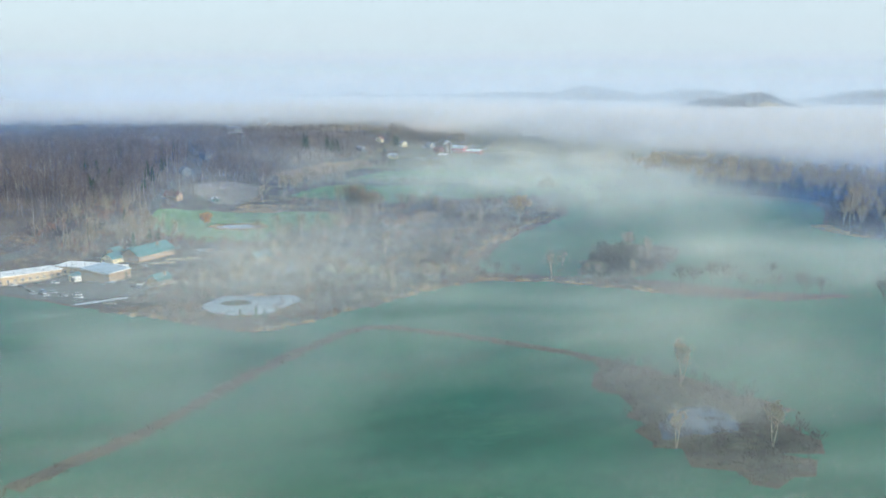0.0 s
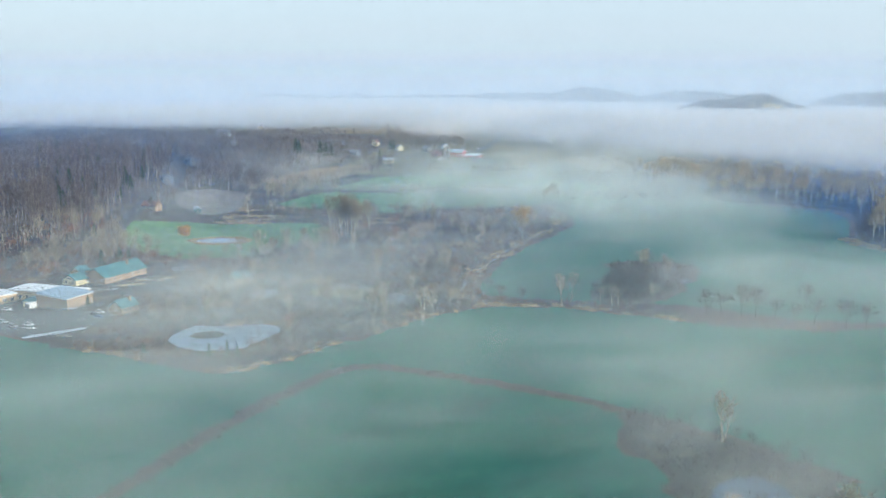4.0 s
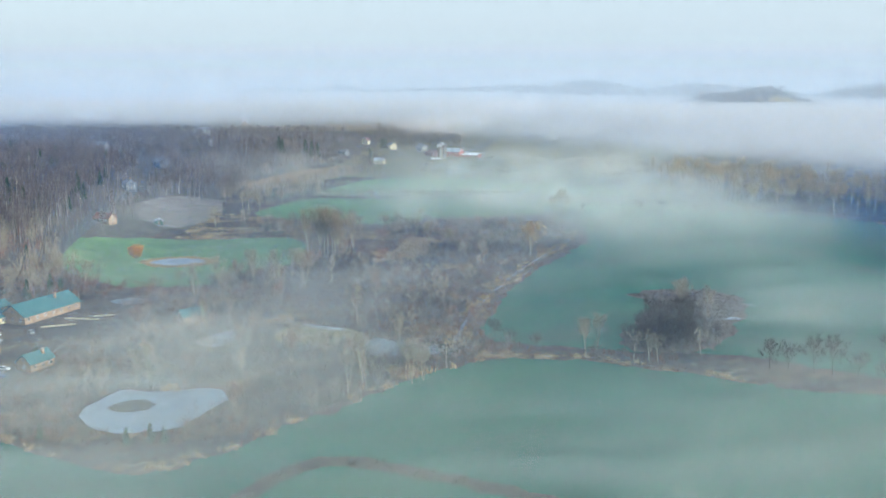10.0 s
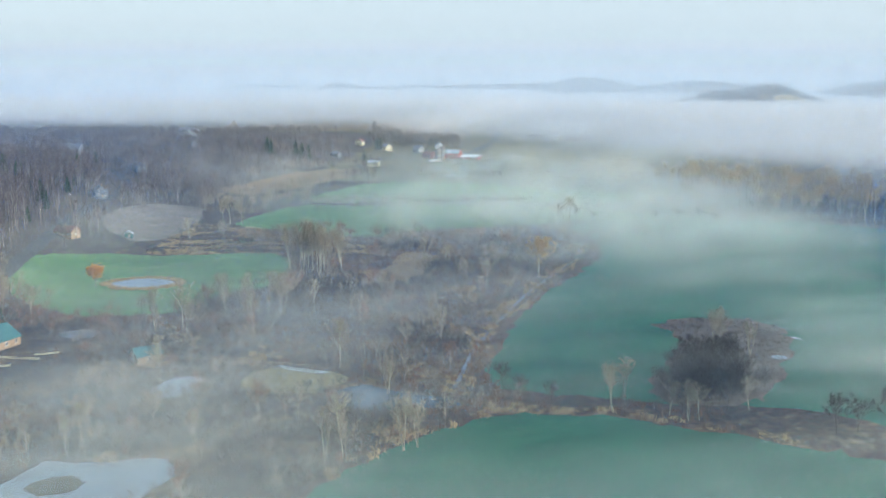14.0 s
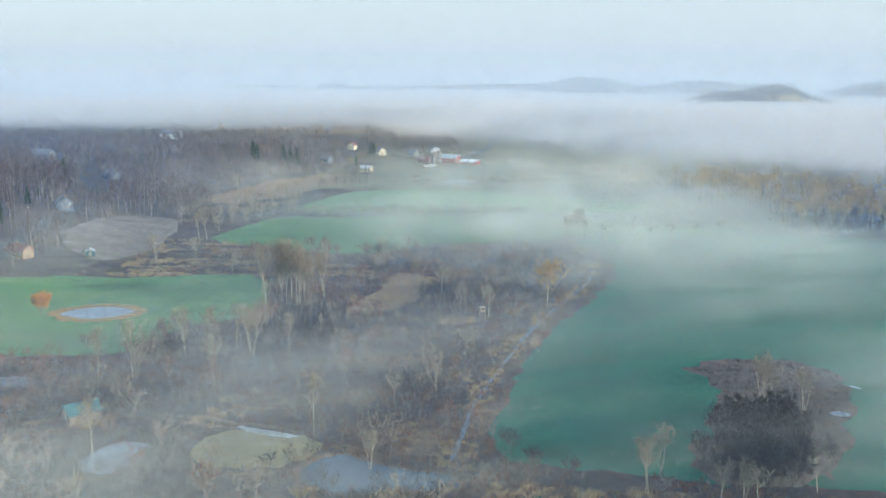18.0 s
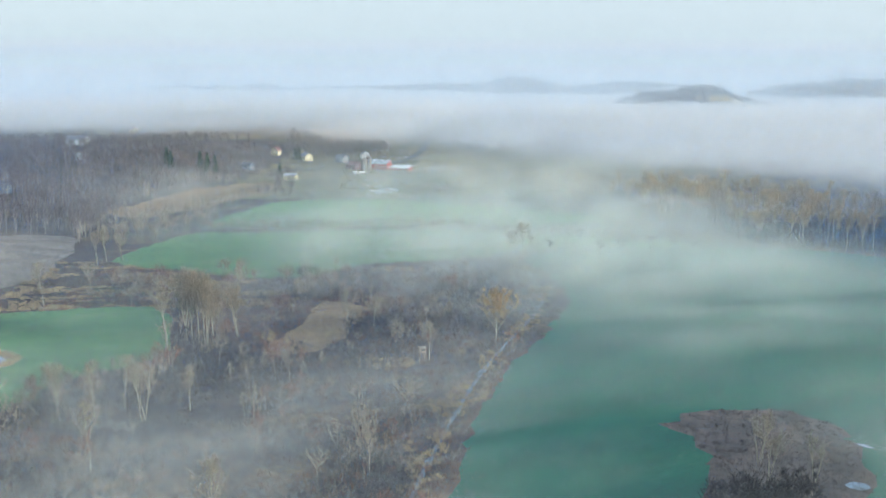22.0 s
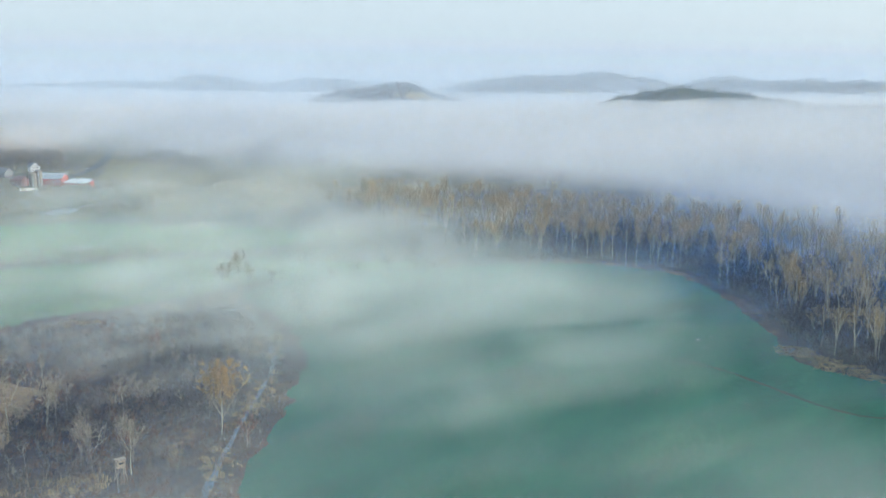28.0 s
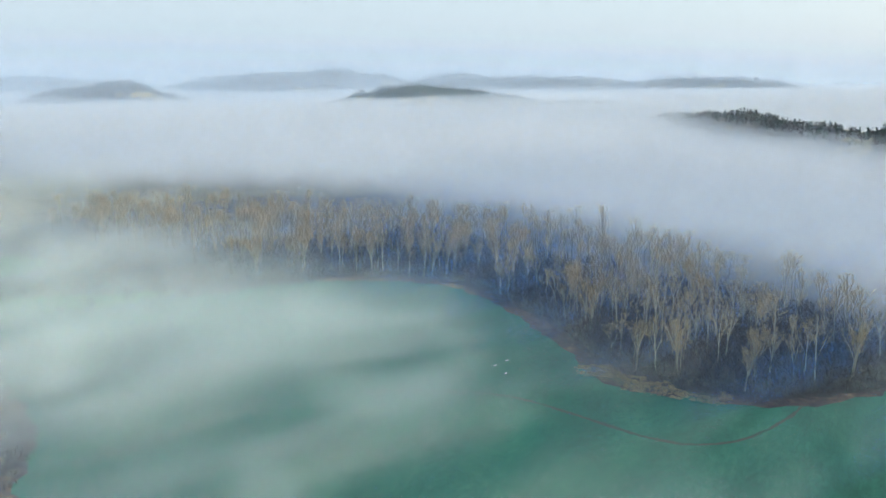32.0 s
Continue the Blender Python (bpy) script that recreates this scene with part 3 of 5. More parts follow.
TALL = [bare_tree(10 + k, 19 + k, 3.4, 0.33, 5, 8, 10) for k in range(3)]
MULTI = [bare_tree(20 + k, 18 + k, 3.2, 0.3, 3, 7, 9, 2 + k) for k in range(2)]
WIDE = [bare_tree(30 + k, 14 + k, 3.8, 0.18, 7, 7, 9, fine=0.06, flare=0.75) for k in range(2)]
SMALL = [bare_tree(40 + k, 8 + k, 2.2, 0.2, 5, 5, 6, twig_len=1.1, flare=0.6) for k in range(2)]
DENSE = [bare_tree(50 + k, 19 + k, 4.0, 0.1, 9, 8, 12, fine=0.11, flare=0.5, twig_len=1.9) for k in range(2)]
WILLOW = bare_tree(60, 10, 2.4, 0.14, 13, 9, 20, droop=0.06, fine=0.05, flare=0.62, twig_len=1.3)
SYCAMORE = [bare_tree(64 + k, 25 + 1.5 * k, 2.7, 0.26, 6, 8, 9, 1 + k % 2, fine=0.036, flare=0.36, stout=1.5) for k in range(4)]
for k, (wood, (v, f)) in enumerate(SYCAMORE):      # twigs only in the upper half
    keep = np.random.default_rng(k).random(len(f)) < np.clip((v[f[:, 0], 2] / v[:, 2].max() - 0.12) / 0.5, 0, 1)
    SYCAMORE[k] = (wood, (v, f[keep]))
ORANGE = bare_tree(61, 19, 3.8, 0.2, 9, 8, 18, fine=0.05, flare=0.55)


def proto(name, tree, bark, twig, label, category="tree", group=""):
    """Builds the first of a kind, and gives a function that stands copies of it about."""
    made = []

    def stand(x, y, size=1.0, turn=None):
        a = random.uniform(0, 360) if turn is None else turn
        m = pose(x, y, hz(x, y) - 0.1, 0, 0, a)
        if not made:
            e = tree_thing(name, tree, bark, twig, label, category, group)
            e.matrix_basis = m
            made.append(e)
        else:
            e = copy_thing(made[0], m)
        e.scale = (size, size, size)
        return e
    return stand


random.seed(7)
tall = [proto("tall_bare_tree", t, M_PALEBARK, M_TWIG, "tall bare pale-barked tree standing in the marsh", "tree", "marsh trees") for t in TALL]
multi = [proto("multi_stemmed_tree", t, M_PALEBARK, M_TWIG, "bare pale tree with several stems in the marsh", "tree", "marsh trees") for t in MULTI]
wide = [proto("broad_bare_tree", t, M_DARKBARK, M_DARKTWIG, "broad dark bare tree at the field edge", "tree", "field edge trees") for t in WIDE]
small = [proto("small_bare_tree", t, M_BARK, M_TWIG, "small grey bare tree among brown shrubs", "tree", "small trees") for t in SMALL]
dense = [proto("dark_dense_tree", t, M_DARKBARK, M_DARKTWIG, "dark densely branched tree in the field clump", "tree", "field clump") for t in DENSE]
gold = [proto("golden_bare_tree", t, M_PALEBARK, M_GOLDTWIG, "bare tree with sunlit golden twigs at the wood's edge", "tree", "wood edge trees") for t in TALL + MULTI]
pale = [proto("pale_stemmed_tree", t, M_PALEBARK, M_GOLDTWIG, "tall pale-stemmed tree with golden top at the wood's edge", "tree", "wood edge trees") for t in SYCAMORE]
redt = [proto("red_twig_tree", t, M_BARK, M_REDTWIG, "small bare tree with reddish budding twigs", "tree", "small trees") for t in SMALL]

# marsh trees whose places can be told
for k, (x, y, s) in enumerate([(-30, 466, 0.85), (-25, 466, 0.9), (-34, 550, 1.0), (-103, 477, 0.7), (-177, 618, 0.9), (-151, 794, 1.0), (-138, 827, 0.8), (-107, 606, 1.0), (-119, 605, 0.95), (-95, 633, 1.0), (-84, 633, 1.0), (-74, 592, 0.9), (-103, 598, 0.8), (-77, 643, 0.85), (-96, 533, 0.9), (-68, 632, 1.0), (-55, 640, 0.8), (-59, 796, 0.8), (7, 736, 0.85), (-4, 735, 0.9), (-68, 470, 0.7), (-105, 470, 0.6), (-76, 708, 0.7), (-150, 905, 1.0), (-143, 912, 0.9), (-154, 900, 0.9), (28, 690, 0.8)]):
    (tall if k % 3 else multi)[k % 2](x, y, s * 1.15)
for x, y, s in [(-8, 472, 1.0), (-4, 474, 0.9), (-15, 522, 0.7), (66, 519, 0.85), (59, 506, 0.9), (115, 582, 0.9), (125, 568, 0.8), (85, 324, 0.85), (96, 262, 0.9), (68, 262, 0.7)]:
    multi[int(x) % 2](x, y, s)
# the tall grove above the brown scrub
for k in range(12):
    (tall + multi)[k % 5](-66 + random.uniform(-15, 15), 724 + random.uniform(-9, 9), random.uniform(1.25, 1.65))
# the dark clump in the field, and the row of round trees by the field's edge
for k in range(20):
    a, b = random.random(), random.random()
    dense[k % 2](80 + 17 * a + 13 * b, 500 + 38 * b + random.uniform(-3, 3), random.uniform(0.62, 1.0))
for x, y, s in [(77, 500, 0.75), (82, 497, 0.7), (85, 496, 0.75), (104, 506, 0.7), (111, 566, 1.05)]:
    multi[int(y) % 2](x, y, s)
for x, y, s in [(124, 484, 0.95), (131, 485, 0.9), (140, 483, 1.1), (146, 481, 1.1), (153, 476, 0.8), (160, 470, 0.7), (168, 468, 0.9), (180, 462, 1.0), (188, 461, 0.9), (176, 500, 0.9), (215, 452, 0.9), (228, 450, 1.0)]:
    wide[int(x) % 2](x, y, s)
for x, y, s in [(-57, 512, 0.5), (40, 512, 0.6), (30, 520, 0.6), (25, 530, 0.7), (12, 560, 0.8), (4, 556, 0.7), (150, 905, 0.8), (165, 910, 0.8), (185, 915, 0.9), (200, 912, 0.9), (120, 915, 0.7), (210, 905, 0.7)]:
    wide[int(y) % 2](x, y, s)
for x, y, s in [(96, 902, 1.0), (101, 906, 1.15), (105, 901, 0.9), (93, 908, 0.9)]:
    tall[int(x) % 3](x, y, s)
small[0](28, 1402, 2.4)
for x, y, s in [(71, 830, 0.5), (74, 832, 0.45), (150, 960, 0.6), (260, 935, 0.7)]:
    wide[int(y) % 2](x, y, s)
willow = proto("willow", WILLOW, M_BARK, M_WILLOW, "rounded willow with bright orange twigs beside the pond", "willow")
willow(-175, 692, 1.25)
orange = proto("orange_crowned_tree", ORANGE, M_PALEBARK, M_ORANGETWIG, "broad pale tree with an orange-gold crown by the creek", "tree")
orange(57, 711, 1.3)


def shrub_zone(n, x0, x1, y0, y1, keep, seed):
    rng = np.random.default_rng(seed)
    x, y = rng.uniform(x0, x1, n), rng.uniform(y0, y1, n)
    g = np.array([noise.noise((a / 28, b / 20, seed)) for a, b in zip(x, y)])
    k = keep(x, y, g)
    return x[k], y[k]


WET = [SOUTH, EAST, NORTHF, FARF, POND_F, LOT, POND1, POND2, POND3, PLOUGH, TANF, CLEARING, FLAT]


def free(x, y, also=()):
    k = np.ones(x.shape, bool)
    for p in WET + list(also):
        k &= ~inside(p, x, y)
    return k & (np.hypot(x + 90, y - 531) > 9)


# scattered small trees of the marsh
sx, sy = shrub_zone(420, -135, 70, 420, 850, lambda x, y, g: free(x, y) & (g > -0.15), 3)
for k, (x, y) in enumerate(zip(sx[:150], sy[:150])):
    if -120 < x < -98 and 555 < y < 585 or x < -100 and y < 480 or 30 < y - 2.7 * x - 500 < 60:
        continue
    (small + redt)[k % 4](x, y, random.uniform(0.6, 1.75))


def scatter(name, protos, xs, ys, sizes, mats, seed, label, category, sink=0.1, zs=None):
    """Many small growing things as one mesh: each proto is a list of (corners, triangles, material)."""
    rng = np.random.default_rng(seed)
    VV, FF, MM, base = [], [], [], 0
    pick = rng.integers(0, len(protos), len(xs))
    turn = rng.uniform(0, 2 * math.pi, len(xs))
    zz = (height(xs, ys) if zs is None else zs) - sink
    for p, pieces in enumerate(protos):
        k = np.nonzero(pick == p)[0]
        if not len(k):
            continue
        c, s = np.cos(turn[k]), np.sin(turn[k])
        for v, f, m in pieces:
            w = np.empty((len(k), len(v), 3), np.float32)
            w[..., 0] = (c[:, None] * v[:, 0] - s[:, None] * v[:, 1]) * sizes[k, None] + xs[k, None]
            w[..., 1] = (s[:, None] * v[:, 0] + c[:, None] * v[:, 1]) * sizes[k, None] + ys[k, None]
            w[..., 2] = v[None, :, 2] * sizes[k, None] + zz[k, None]
            FF.append((f[None] + (base + np.arange(len(k)) * len(v))[:, None, None]).reshape(-1, 3))
            MM.append(np.full(len(k) * len(f), m))
            VV.append(w.reshape(-1, 3))
            base += len(k) * len(v)
    return tagged(mesh_object(name, np.concatenate(VV), np.concatenate(FF), mats, np.concatenate(MM)), label, category, kind="stuff")


def light_tree(seed, tall_, spread, leaders, boughs, twigs, fine=0.09, fork=0.3, twig_len=2.0, flare=0.45, stout=1.0):
    t, c = bare_tree(seed, tall_, spread, fork, leaders, boughs, twigs, 1, fine=fine, twig_len=twig_len, light=True, flare=flare, stout=stout)
    return [(t[0], t[1], 0), (c[0], c[1], 1)]


def clump(seed, n, size, tall_, wide_):
    """A tuft of upright blades or stems."""
    rng = np.random.default_rng(seed)
    V, F = [], []
    for _ in range(n):
        p = np.append(rng.normal(0, size, 2), 0)
        d = np.array((*rng.normal(0, 0.28, 2), 1.0)) * tall_ * rng.uniform(0.5, 1.1)
        s = np.array((*rng.normal(0, 1, 2), 0))
        s *= wide_ / np.linalg.norm(s)
        V += [p - s, p + s, p + d]
        F.append((len(V) - 3, len(V) - 2, len(V) - 1))
    return [(np.array(V), np.array(F), 0)]


LIGHT = [light_tree(70 + k, 15 + 1.2 * k, 3.4, 3, 5, 6, 0.085, 0.22, 2.4, 0.55, 1.1) for k in range(5)]
LIGHTGOLD = [light_tree(80 + k, 19 + 1.3 * k, 3.6, 4, 5, 6, 0.07, 0.3, 2.3, 0.42, 1.5) for k in range(5)]
for p in LIGHTGOLD:        # clean stems below high crowns
    v, f, m = p[1]
    p[1] = (v, f[v[f[:, 0], 2] > 0.5 * v[:, 2].max()], m)
UNDER = [light_tree(90 + k, 5.5 + k, 2.0, 3, 3, 4, 0.07, 0.12, 1.4, 0.7) for k in range(3)]
SHRUB = [clump(100 + k, 16, 0.8, 2.0, 0.09) for k in range(3)]
REED = [clump(110 + k, 18, 0.9, 1.9, 0.12) for k in range(3)]


def lots(rng, n, x0, x1, y0, y1):
    return rng.uniform(x0, x1, n), rng.uniform(y0, y1, n)


def near_line(line, x, y):
    d = np.full(x.shape, 1e9)
    for a, b in zip(line[:-1:2], line[1::2]):
        d = np.minimum(d, np.hypot(x - a[0], y - a[1]))
    return d


rng = np.random.default_rng(11)
# the wooded ridge to the west
x, y = lots(rng, 5800, -560, -60, 600, 1440)
hh = height(x, y)
clear = (np.hypot(x + 305, y - 1388) < 24) | (np.hypot(x + 350, y - 1130) < 18) | (np.hypot(x + 116, y - 1334) < 12) | (np.hypot(x + 66, y - 1288) < 16) | (np.hypot(x + 75, y - 1412) < 26) | (np.hypot(x + 258, y - 1232) < 9)
k = (hh > 1.5) & free(x, y) & (near_line(ROAD, x, y) > 13) & ~clear & ~((x > -60 - (1480 - y) * 0.1) & (y > 1330)) & ~((x > -215) & (y < 830) & (x < -150))
k &= (y < 1320) | (x < -120) | (rng.random(len(x)) < 0.35)
k &= (y > 700) | (x < -232)
woods_west = scatter("ridge_woods", LIGHT, x[k], y[k], rng.uniform(0.9, 1.35, k.sum()) * (1 - 0.42 * ease(1000, 1260, y[k])), [M_RIDGEBARK, M_RIDGETWIG], 12, "dense bare brown woods covering the western ridge", "woods")
# thicket and trees behind the lodge and the school
x, y = lots(rng, 900, -250, -140, 520, 700)
k = free(x, y) & (near_line(ROAD, x, y) > 7) & (np.hypot(x + 185, y - 570) > 27) & (y > 528 + 0.8 * (x + 250) * (x < -170)) & ((x < -172) | (y > 600))
scatter("lodge_thicket", UNDER, x[k], y[k], rng.uniform(0.5, 1.3, k.sum()), [M_BARK, M_REDTWIG], 28, "brown leafless thicket behind the lodge", "thicket")
x, y = lots(rng, 420, -250, -165, 560, 720)
k = free(x, y) & (near_line(ROAD, x, y) > 9) & (np.hypot(x + 185, y - 570) > 30) & ((x < -190) | (y > 640))
scatter("roadside_trees", LIGHT, x[k], y[k], rng.uniform(0.6, 0.95, k.sum()), [M_BARK, M_TWIG], 29, "bare roadside trees behind the lodge", "trees")
# dry grass between the meadow and the far pasture
x, y = lots(rng, 5200, -178, -30, 785, 905)
g = np.array([noise.noise((a / 34, b / 9, 12.0)) for a, b in zip(x, y)])
k = free(x, y) & (g > -0.02)
scatter("meadow_reeds", REED, x[k], y[k], rng.uniform(0.4, 0.9, k.sum()), [M_REED], 30, "golden dry grass between the pastures", "grass")
k = free(x, y) & (g < -0.15)
scatter("meadow_scrub", SHRUB, x[k], y[k], rng.uniform(0.5, 1.2, k.sum()), [M_GREYSHRUB], 31, "dark scrub between the pastures", "scrub")
x, y = lots(rng, 420, -115, 80, 1018, 1046)
scatter("pasture_hedge", UNDER, x, y, rng.uniform(0.5, 1.2, len(x)), [M_BARK, M_TWIG], 32, "loose leafless hedge between pastures", "hedge")
# field-side trees below the ridge
x, y = lots(rng, 420, -190, -100, 960, 1330)
k = free(x, y) & (height(x, y) < 9) & (rng.random(len(x)) < 0.8)
scatter("hedgerow_trees", LIGHT, x[k], y[k], rng.uniform(0.45, 0.8, k.sum()), [M_PALEBARK, M_TWIG], 13, "loose line of bare trees between pastures", "trees")
# the woods to the east
WOODS = smooth_loop([(262, 930), (300, 914), (336, 880), (344, 836), (316, 750), (298, 712), (306, 668), (325, 648), (350, 636), (440, 606), (560, 560), (640, 640), (560, 840), (470, 960), (400, 1080), (330, 1190), (235, 1190), (225, 1130), (255, 1050)], True, 10)
BANK_Y, BANK_X = [560, 620, 660, 790, 1150, 1250, 1330, 1500], [520, 440, 385, 440, 465, 340, 200, 60]
x, y = lots(rng, 1700, 220, 640, 560, 1200)
k = inside(WOODS, x, y) & (x < np.interp(y, BANK_Y, BANK_X) + 45) & (rng.random(len(x)) < 0.8)
scatter("east_woods", LIGHTGOLD, x[k], y[k], rng.uniform(0.8, 1.25, k.sum()), [M_PALEBARK, M_GOLDTWIG], 14, "tall bare woods with golden-brown tops in fog", "woods")
# undergrowth in near-black twigs stands in for the shade below the crowns
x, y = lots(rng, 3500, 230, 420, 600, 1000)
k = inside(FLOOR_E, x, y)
scatter("east_underwood", UNDER, x[k], y[k], rng.uniform(0.8, 2.0, k.sum()), [M_DARKBARK, M_DARKTWIG], 15, "leafless undergrowth, darkened as shade, at the foot of the woods", "undergrowth")
ex, ey = lots(rng, 430, 225, 440, 600, 1180)
ek = inside(WOODS, ex, ey) & (ex < np.interp(ey, BANK_Y, BANK_X) + 15)
for k, (a, b) in enumerate(zip(ex[ek][:150], ey[ek][:150])):
    if math.hypot((a - 372) / 45, (b - 850) / 60) > 1 or k % 5 == 0:
        pale[k % 4](a, b, random.uniform(0.72, 1.12))
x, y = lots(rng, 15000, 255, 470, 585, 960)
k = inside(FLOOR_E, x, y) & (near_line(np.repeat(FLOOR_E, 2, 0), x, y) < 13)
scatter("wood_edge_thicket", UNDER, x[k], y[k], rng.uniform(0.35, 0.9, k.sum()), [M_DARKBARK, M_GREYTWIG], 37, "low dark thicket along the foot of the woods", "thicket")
# scrub of the marsh
x, y = lots(rng, 9000, -150, 95, 415, 880)
g = np.array([noise.noise((a / 30, b / 18, 2.0)) for a, b in zip(x, y)])
k = free(x, y) & (g > -0.28)
red = k & (np.sin(x * 0.05 + 1.3) + np.sin(y * 0.037 + x * 0.02) > -0.5)
scatter("marsh_scrub", SHRUB, x[red], y[red], rng.uniform(0.5, 1.4, red.sum()), [M_SHRUB], 16, "low reddish-brown scrub covering the marsh", "scrub")
grey = k & ~red
scatter("grey_scrub", SHRUB, x[grey], y[grey], rng.uniform(0.5, 1.5, grey.sum()), [M_GREYSHRUB], 27, "low dark grey-brown scrub in the marsh", "scrub")
x, y = lots(rng, 2600, -130, 80, 420, 860)
g = np.array([noise.noise((a / 34, b / 22, 5.0)) for a, b in zip(x, y)])
k = free(x, y) & (g > -0.02)
scatter("marsh_thicket", UNDER, x[k], y[k], rng.uniform(0.5, 1.25, k.sum()), [M_BARK, M_GREYTWIG], 17, "grey-brown leafless thicket in the marsh", "thicket")
# dark wet thickets and loose stands of taller trees
x, y = lots(rng, 4200, -128, 78, 430, 860)
g = np.array([noise.noise((a / 42, b / 30, 15.0)) for a, b in zip(x, y)])
for a, b, rx, ry, q in [(12, 732, 26, 24, 0.9), (-24, 686, 26, 12, 0.8), (-58, 677, 20, 14, 0.8), (8, 602, 26, 14, 0.5), (20, 560, 25, 25, 0.35), (-14, 640, 30, 14, -0.4)]:
    g += q * np.exp(-((x - a) / rx) ** 2 - ((y - b) / ry) ** 2)
tan_wedge = (x > -62) & (x < -8) & (y > 690) & (y < 760) & (np.abs(y - 700 - 0.9 * (x + 40)) < 16)
k = free(x, y) & (g > 0.24) & ~tan_wedge & (near_line(CREEK, x, y) > 8)
scatter("dark_thicket", UNDER, x[k], y[k], rng.uniform(0.6, 1.35, k.sum()), [M_DARKBARK, M_DARKTWIG], 33, "dark leafless wet thicket in the marsh", "thicket")
k &= rng.random(len(x)) < 0.12
scatter("marsh_stand", LIGHT, x[k], y[k], rng.uniform(0.45, 0.85, k.sum()), [M_BARK, M_TWIG], 34, "stand of bare grey-brown trees in the marsh", "trees")
# reeds along the fields, the creek and the ponds
x, y = lots(rng, 22000, -150, 110, 395, 900)
g = np.array([noise.noise((a / 26, b / 26, 9.0)) for a, b in zip(x, y)])
border = near_line(SOUTH, x, y)
k = free(x, y) & ((border < 5 + 6 * g) | (near_line(CREEK, x, y) < 4.0 + 9 * g) | (g > 0.50)) & (near_line(CREEK, x, y) > 1.5)
scatter("reeds", REED, x[k], y[k], rng.uniform(0.5, 1.1, k.sum()), [M_REED], 18, "golden dry reeds edging fields and ditches", "reeds")
x, y = lots(rng, 1500, -42, 10, 700, 795)
k = inside(CLEARING, x, y)
scatter("clearing_grass", REED, x[k], y[k], rng.uniform(0.2, 0.5, k.sum()), [M_REED], 36, "short tan dry grass of the clearing", "grass")
x, y = lots(rng, 6000, -184, -122, 676, 728)
k = (near_line(POND2, x, y) < 5.5) & ~inside(POND2, x, y)
scatter("pond_reeds", REED, x[k], y[k], rng.uniform(0.4, 0.8, k.sum()), [M_REED], 19, "ring of golden reeds round the pond", "reeds")
x, y = lots(rng, 2600, 276, 330, 636, 724)
k = (near_line(np.repeat(EDGE, 2, 0), x, y) < 4.5) & (np.sin(x * 0.31) + np.sin(y * 0.23 + 1) > -0.5)
scatter("margin_reeds", REED, x[k], y[k], rng.uniform(0.3, 0.7, k.sum()), [M_REED], 26, "tan dry grass along the foot of the woods", "grass")
x, y = lots(rng, 9000, -120, 135, 225, 412)
k = (near_line(HEDGE, x, y) < 4.2) | (inside(BRUSH, x, y) & (rng.random(len(x)) < 0.6))
scatter("ditch_weeds", SHRUB + REED[:1], x[k], y[k], rng.uniform(0.3, 0.9, k.sum()), [M_WEED], 20, "brown weeds filling the ditch and hollow", "weeds")
x, y = lots(rng, 500, 56, 110, 230, 345)
k = inside(BRUSH, x, y) & (np.hypot(x - 80, y - 283) > 12)
# dark twigs put the hollow's shade into the thicket's colour
scatter("hollow_thicket", UNDER, x[k], y[k], rng.uniform(0.4, 0.9, k.sum()), [M_DARKBARK, M_DARKTWIG], 25, "leafless thicket in the brush hollow, darkened as shade", "thicket")
x, y = lots(rng, 3500, 74, 156, 508, 630)
k = inside(ISLAND, x, y)
scatter("island_brush", SHRUB + REED[:1], x[k], y[k], rng.uniform(0.3, 0.7, k.sum()), [M_GREYSHRUB], 21, "grey-brown brush covering the field island", "brush")
x, y = lots(rng, 620, 78, 130, 508, 570)
k = inside(ISLAND, x, y) & (np.hypot((x - 98) / 22, (y - 536) / 30) < 1)
scatter("island_thicket", UNDER, x[k], y[k], rng.uniform(0.55, 1.05, k.sum()), [M_DARKBARK, M_DARKTWIG], 22, "dark thicket on the field island", "thicket")
# far trees of the plateau
x, y = lots(rng, 1500, -700, 420, 1400, 2100)
g = np.array([noise.noise((a / 110, b / 60, 4.0)) for a, b in zip(x, y)])
k = (g > 0.12) & ((x > -120) | (y > 1640)) & ~inside(FARMF, x, y) & ~inside(BARNF, x, y) & (np.hypot(x - 20, y - 1370) > 55) & (near_line(LANE, x, y) > 14)
scatter("plateau_trees", LIGHT, x[k], y[k], rng.uniform(0.4, 0.7, k.sum()), [M_BARK, M_TWIG], 23, "bare tree lines of the far farmland", "trees")
x, y = lots(rng, 330, -85, 34, 1432, 1510)
k = (np.hypot(x - 6, y - 1440) > 14) & (near_line(LANE, x, y) > 14) & (np.hypot(x + 60, y - 1420) > 16)
scatter("farm_woods", LIGHT, x[k], y[k], rng.uniform(0.65, 0.95, k.sum()), [M_BARK, M_GREYTWIG], 35, "stand of bare trees behind the farm", "trees")
x, y = lots(rng, 1300, -20, 260, 1180, 1330)
g = np.array([noise.noise((a / 40, b / 26, 6.0)) for a, b in zip(x, y)])
k = (g > 0.1) & free(x, y)
scatter("far_thicket", UNDER, x[k], y[k], rng.uniform(0.8, 1.4, k.sum()), [M_BARK, M_TWIG], 24, "grey thicket on the rise below the barn", "thicket")


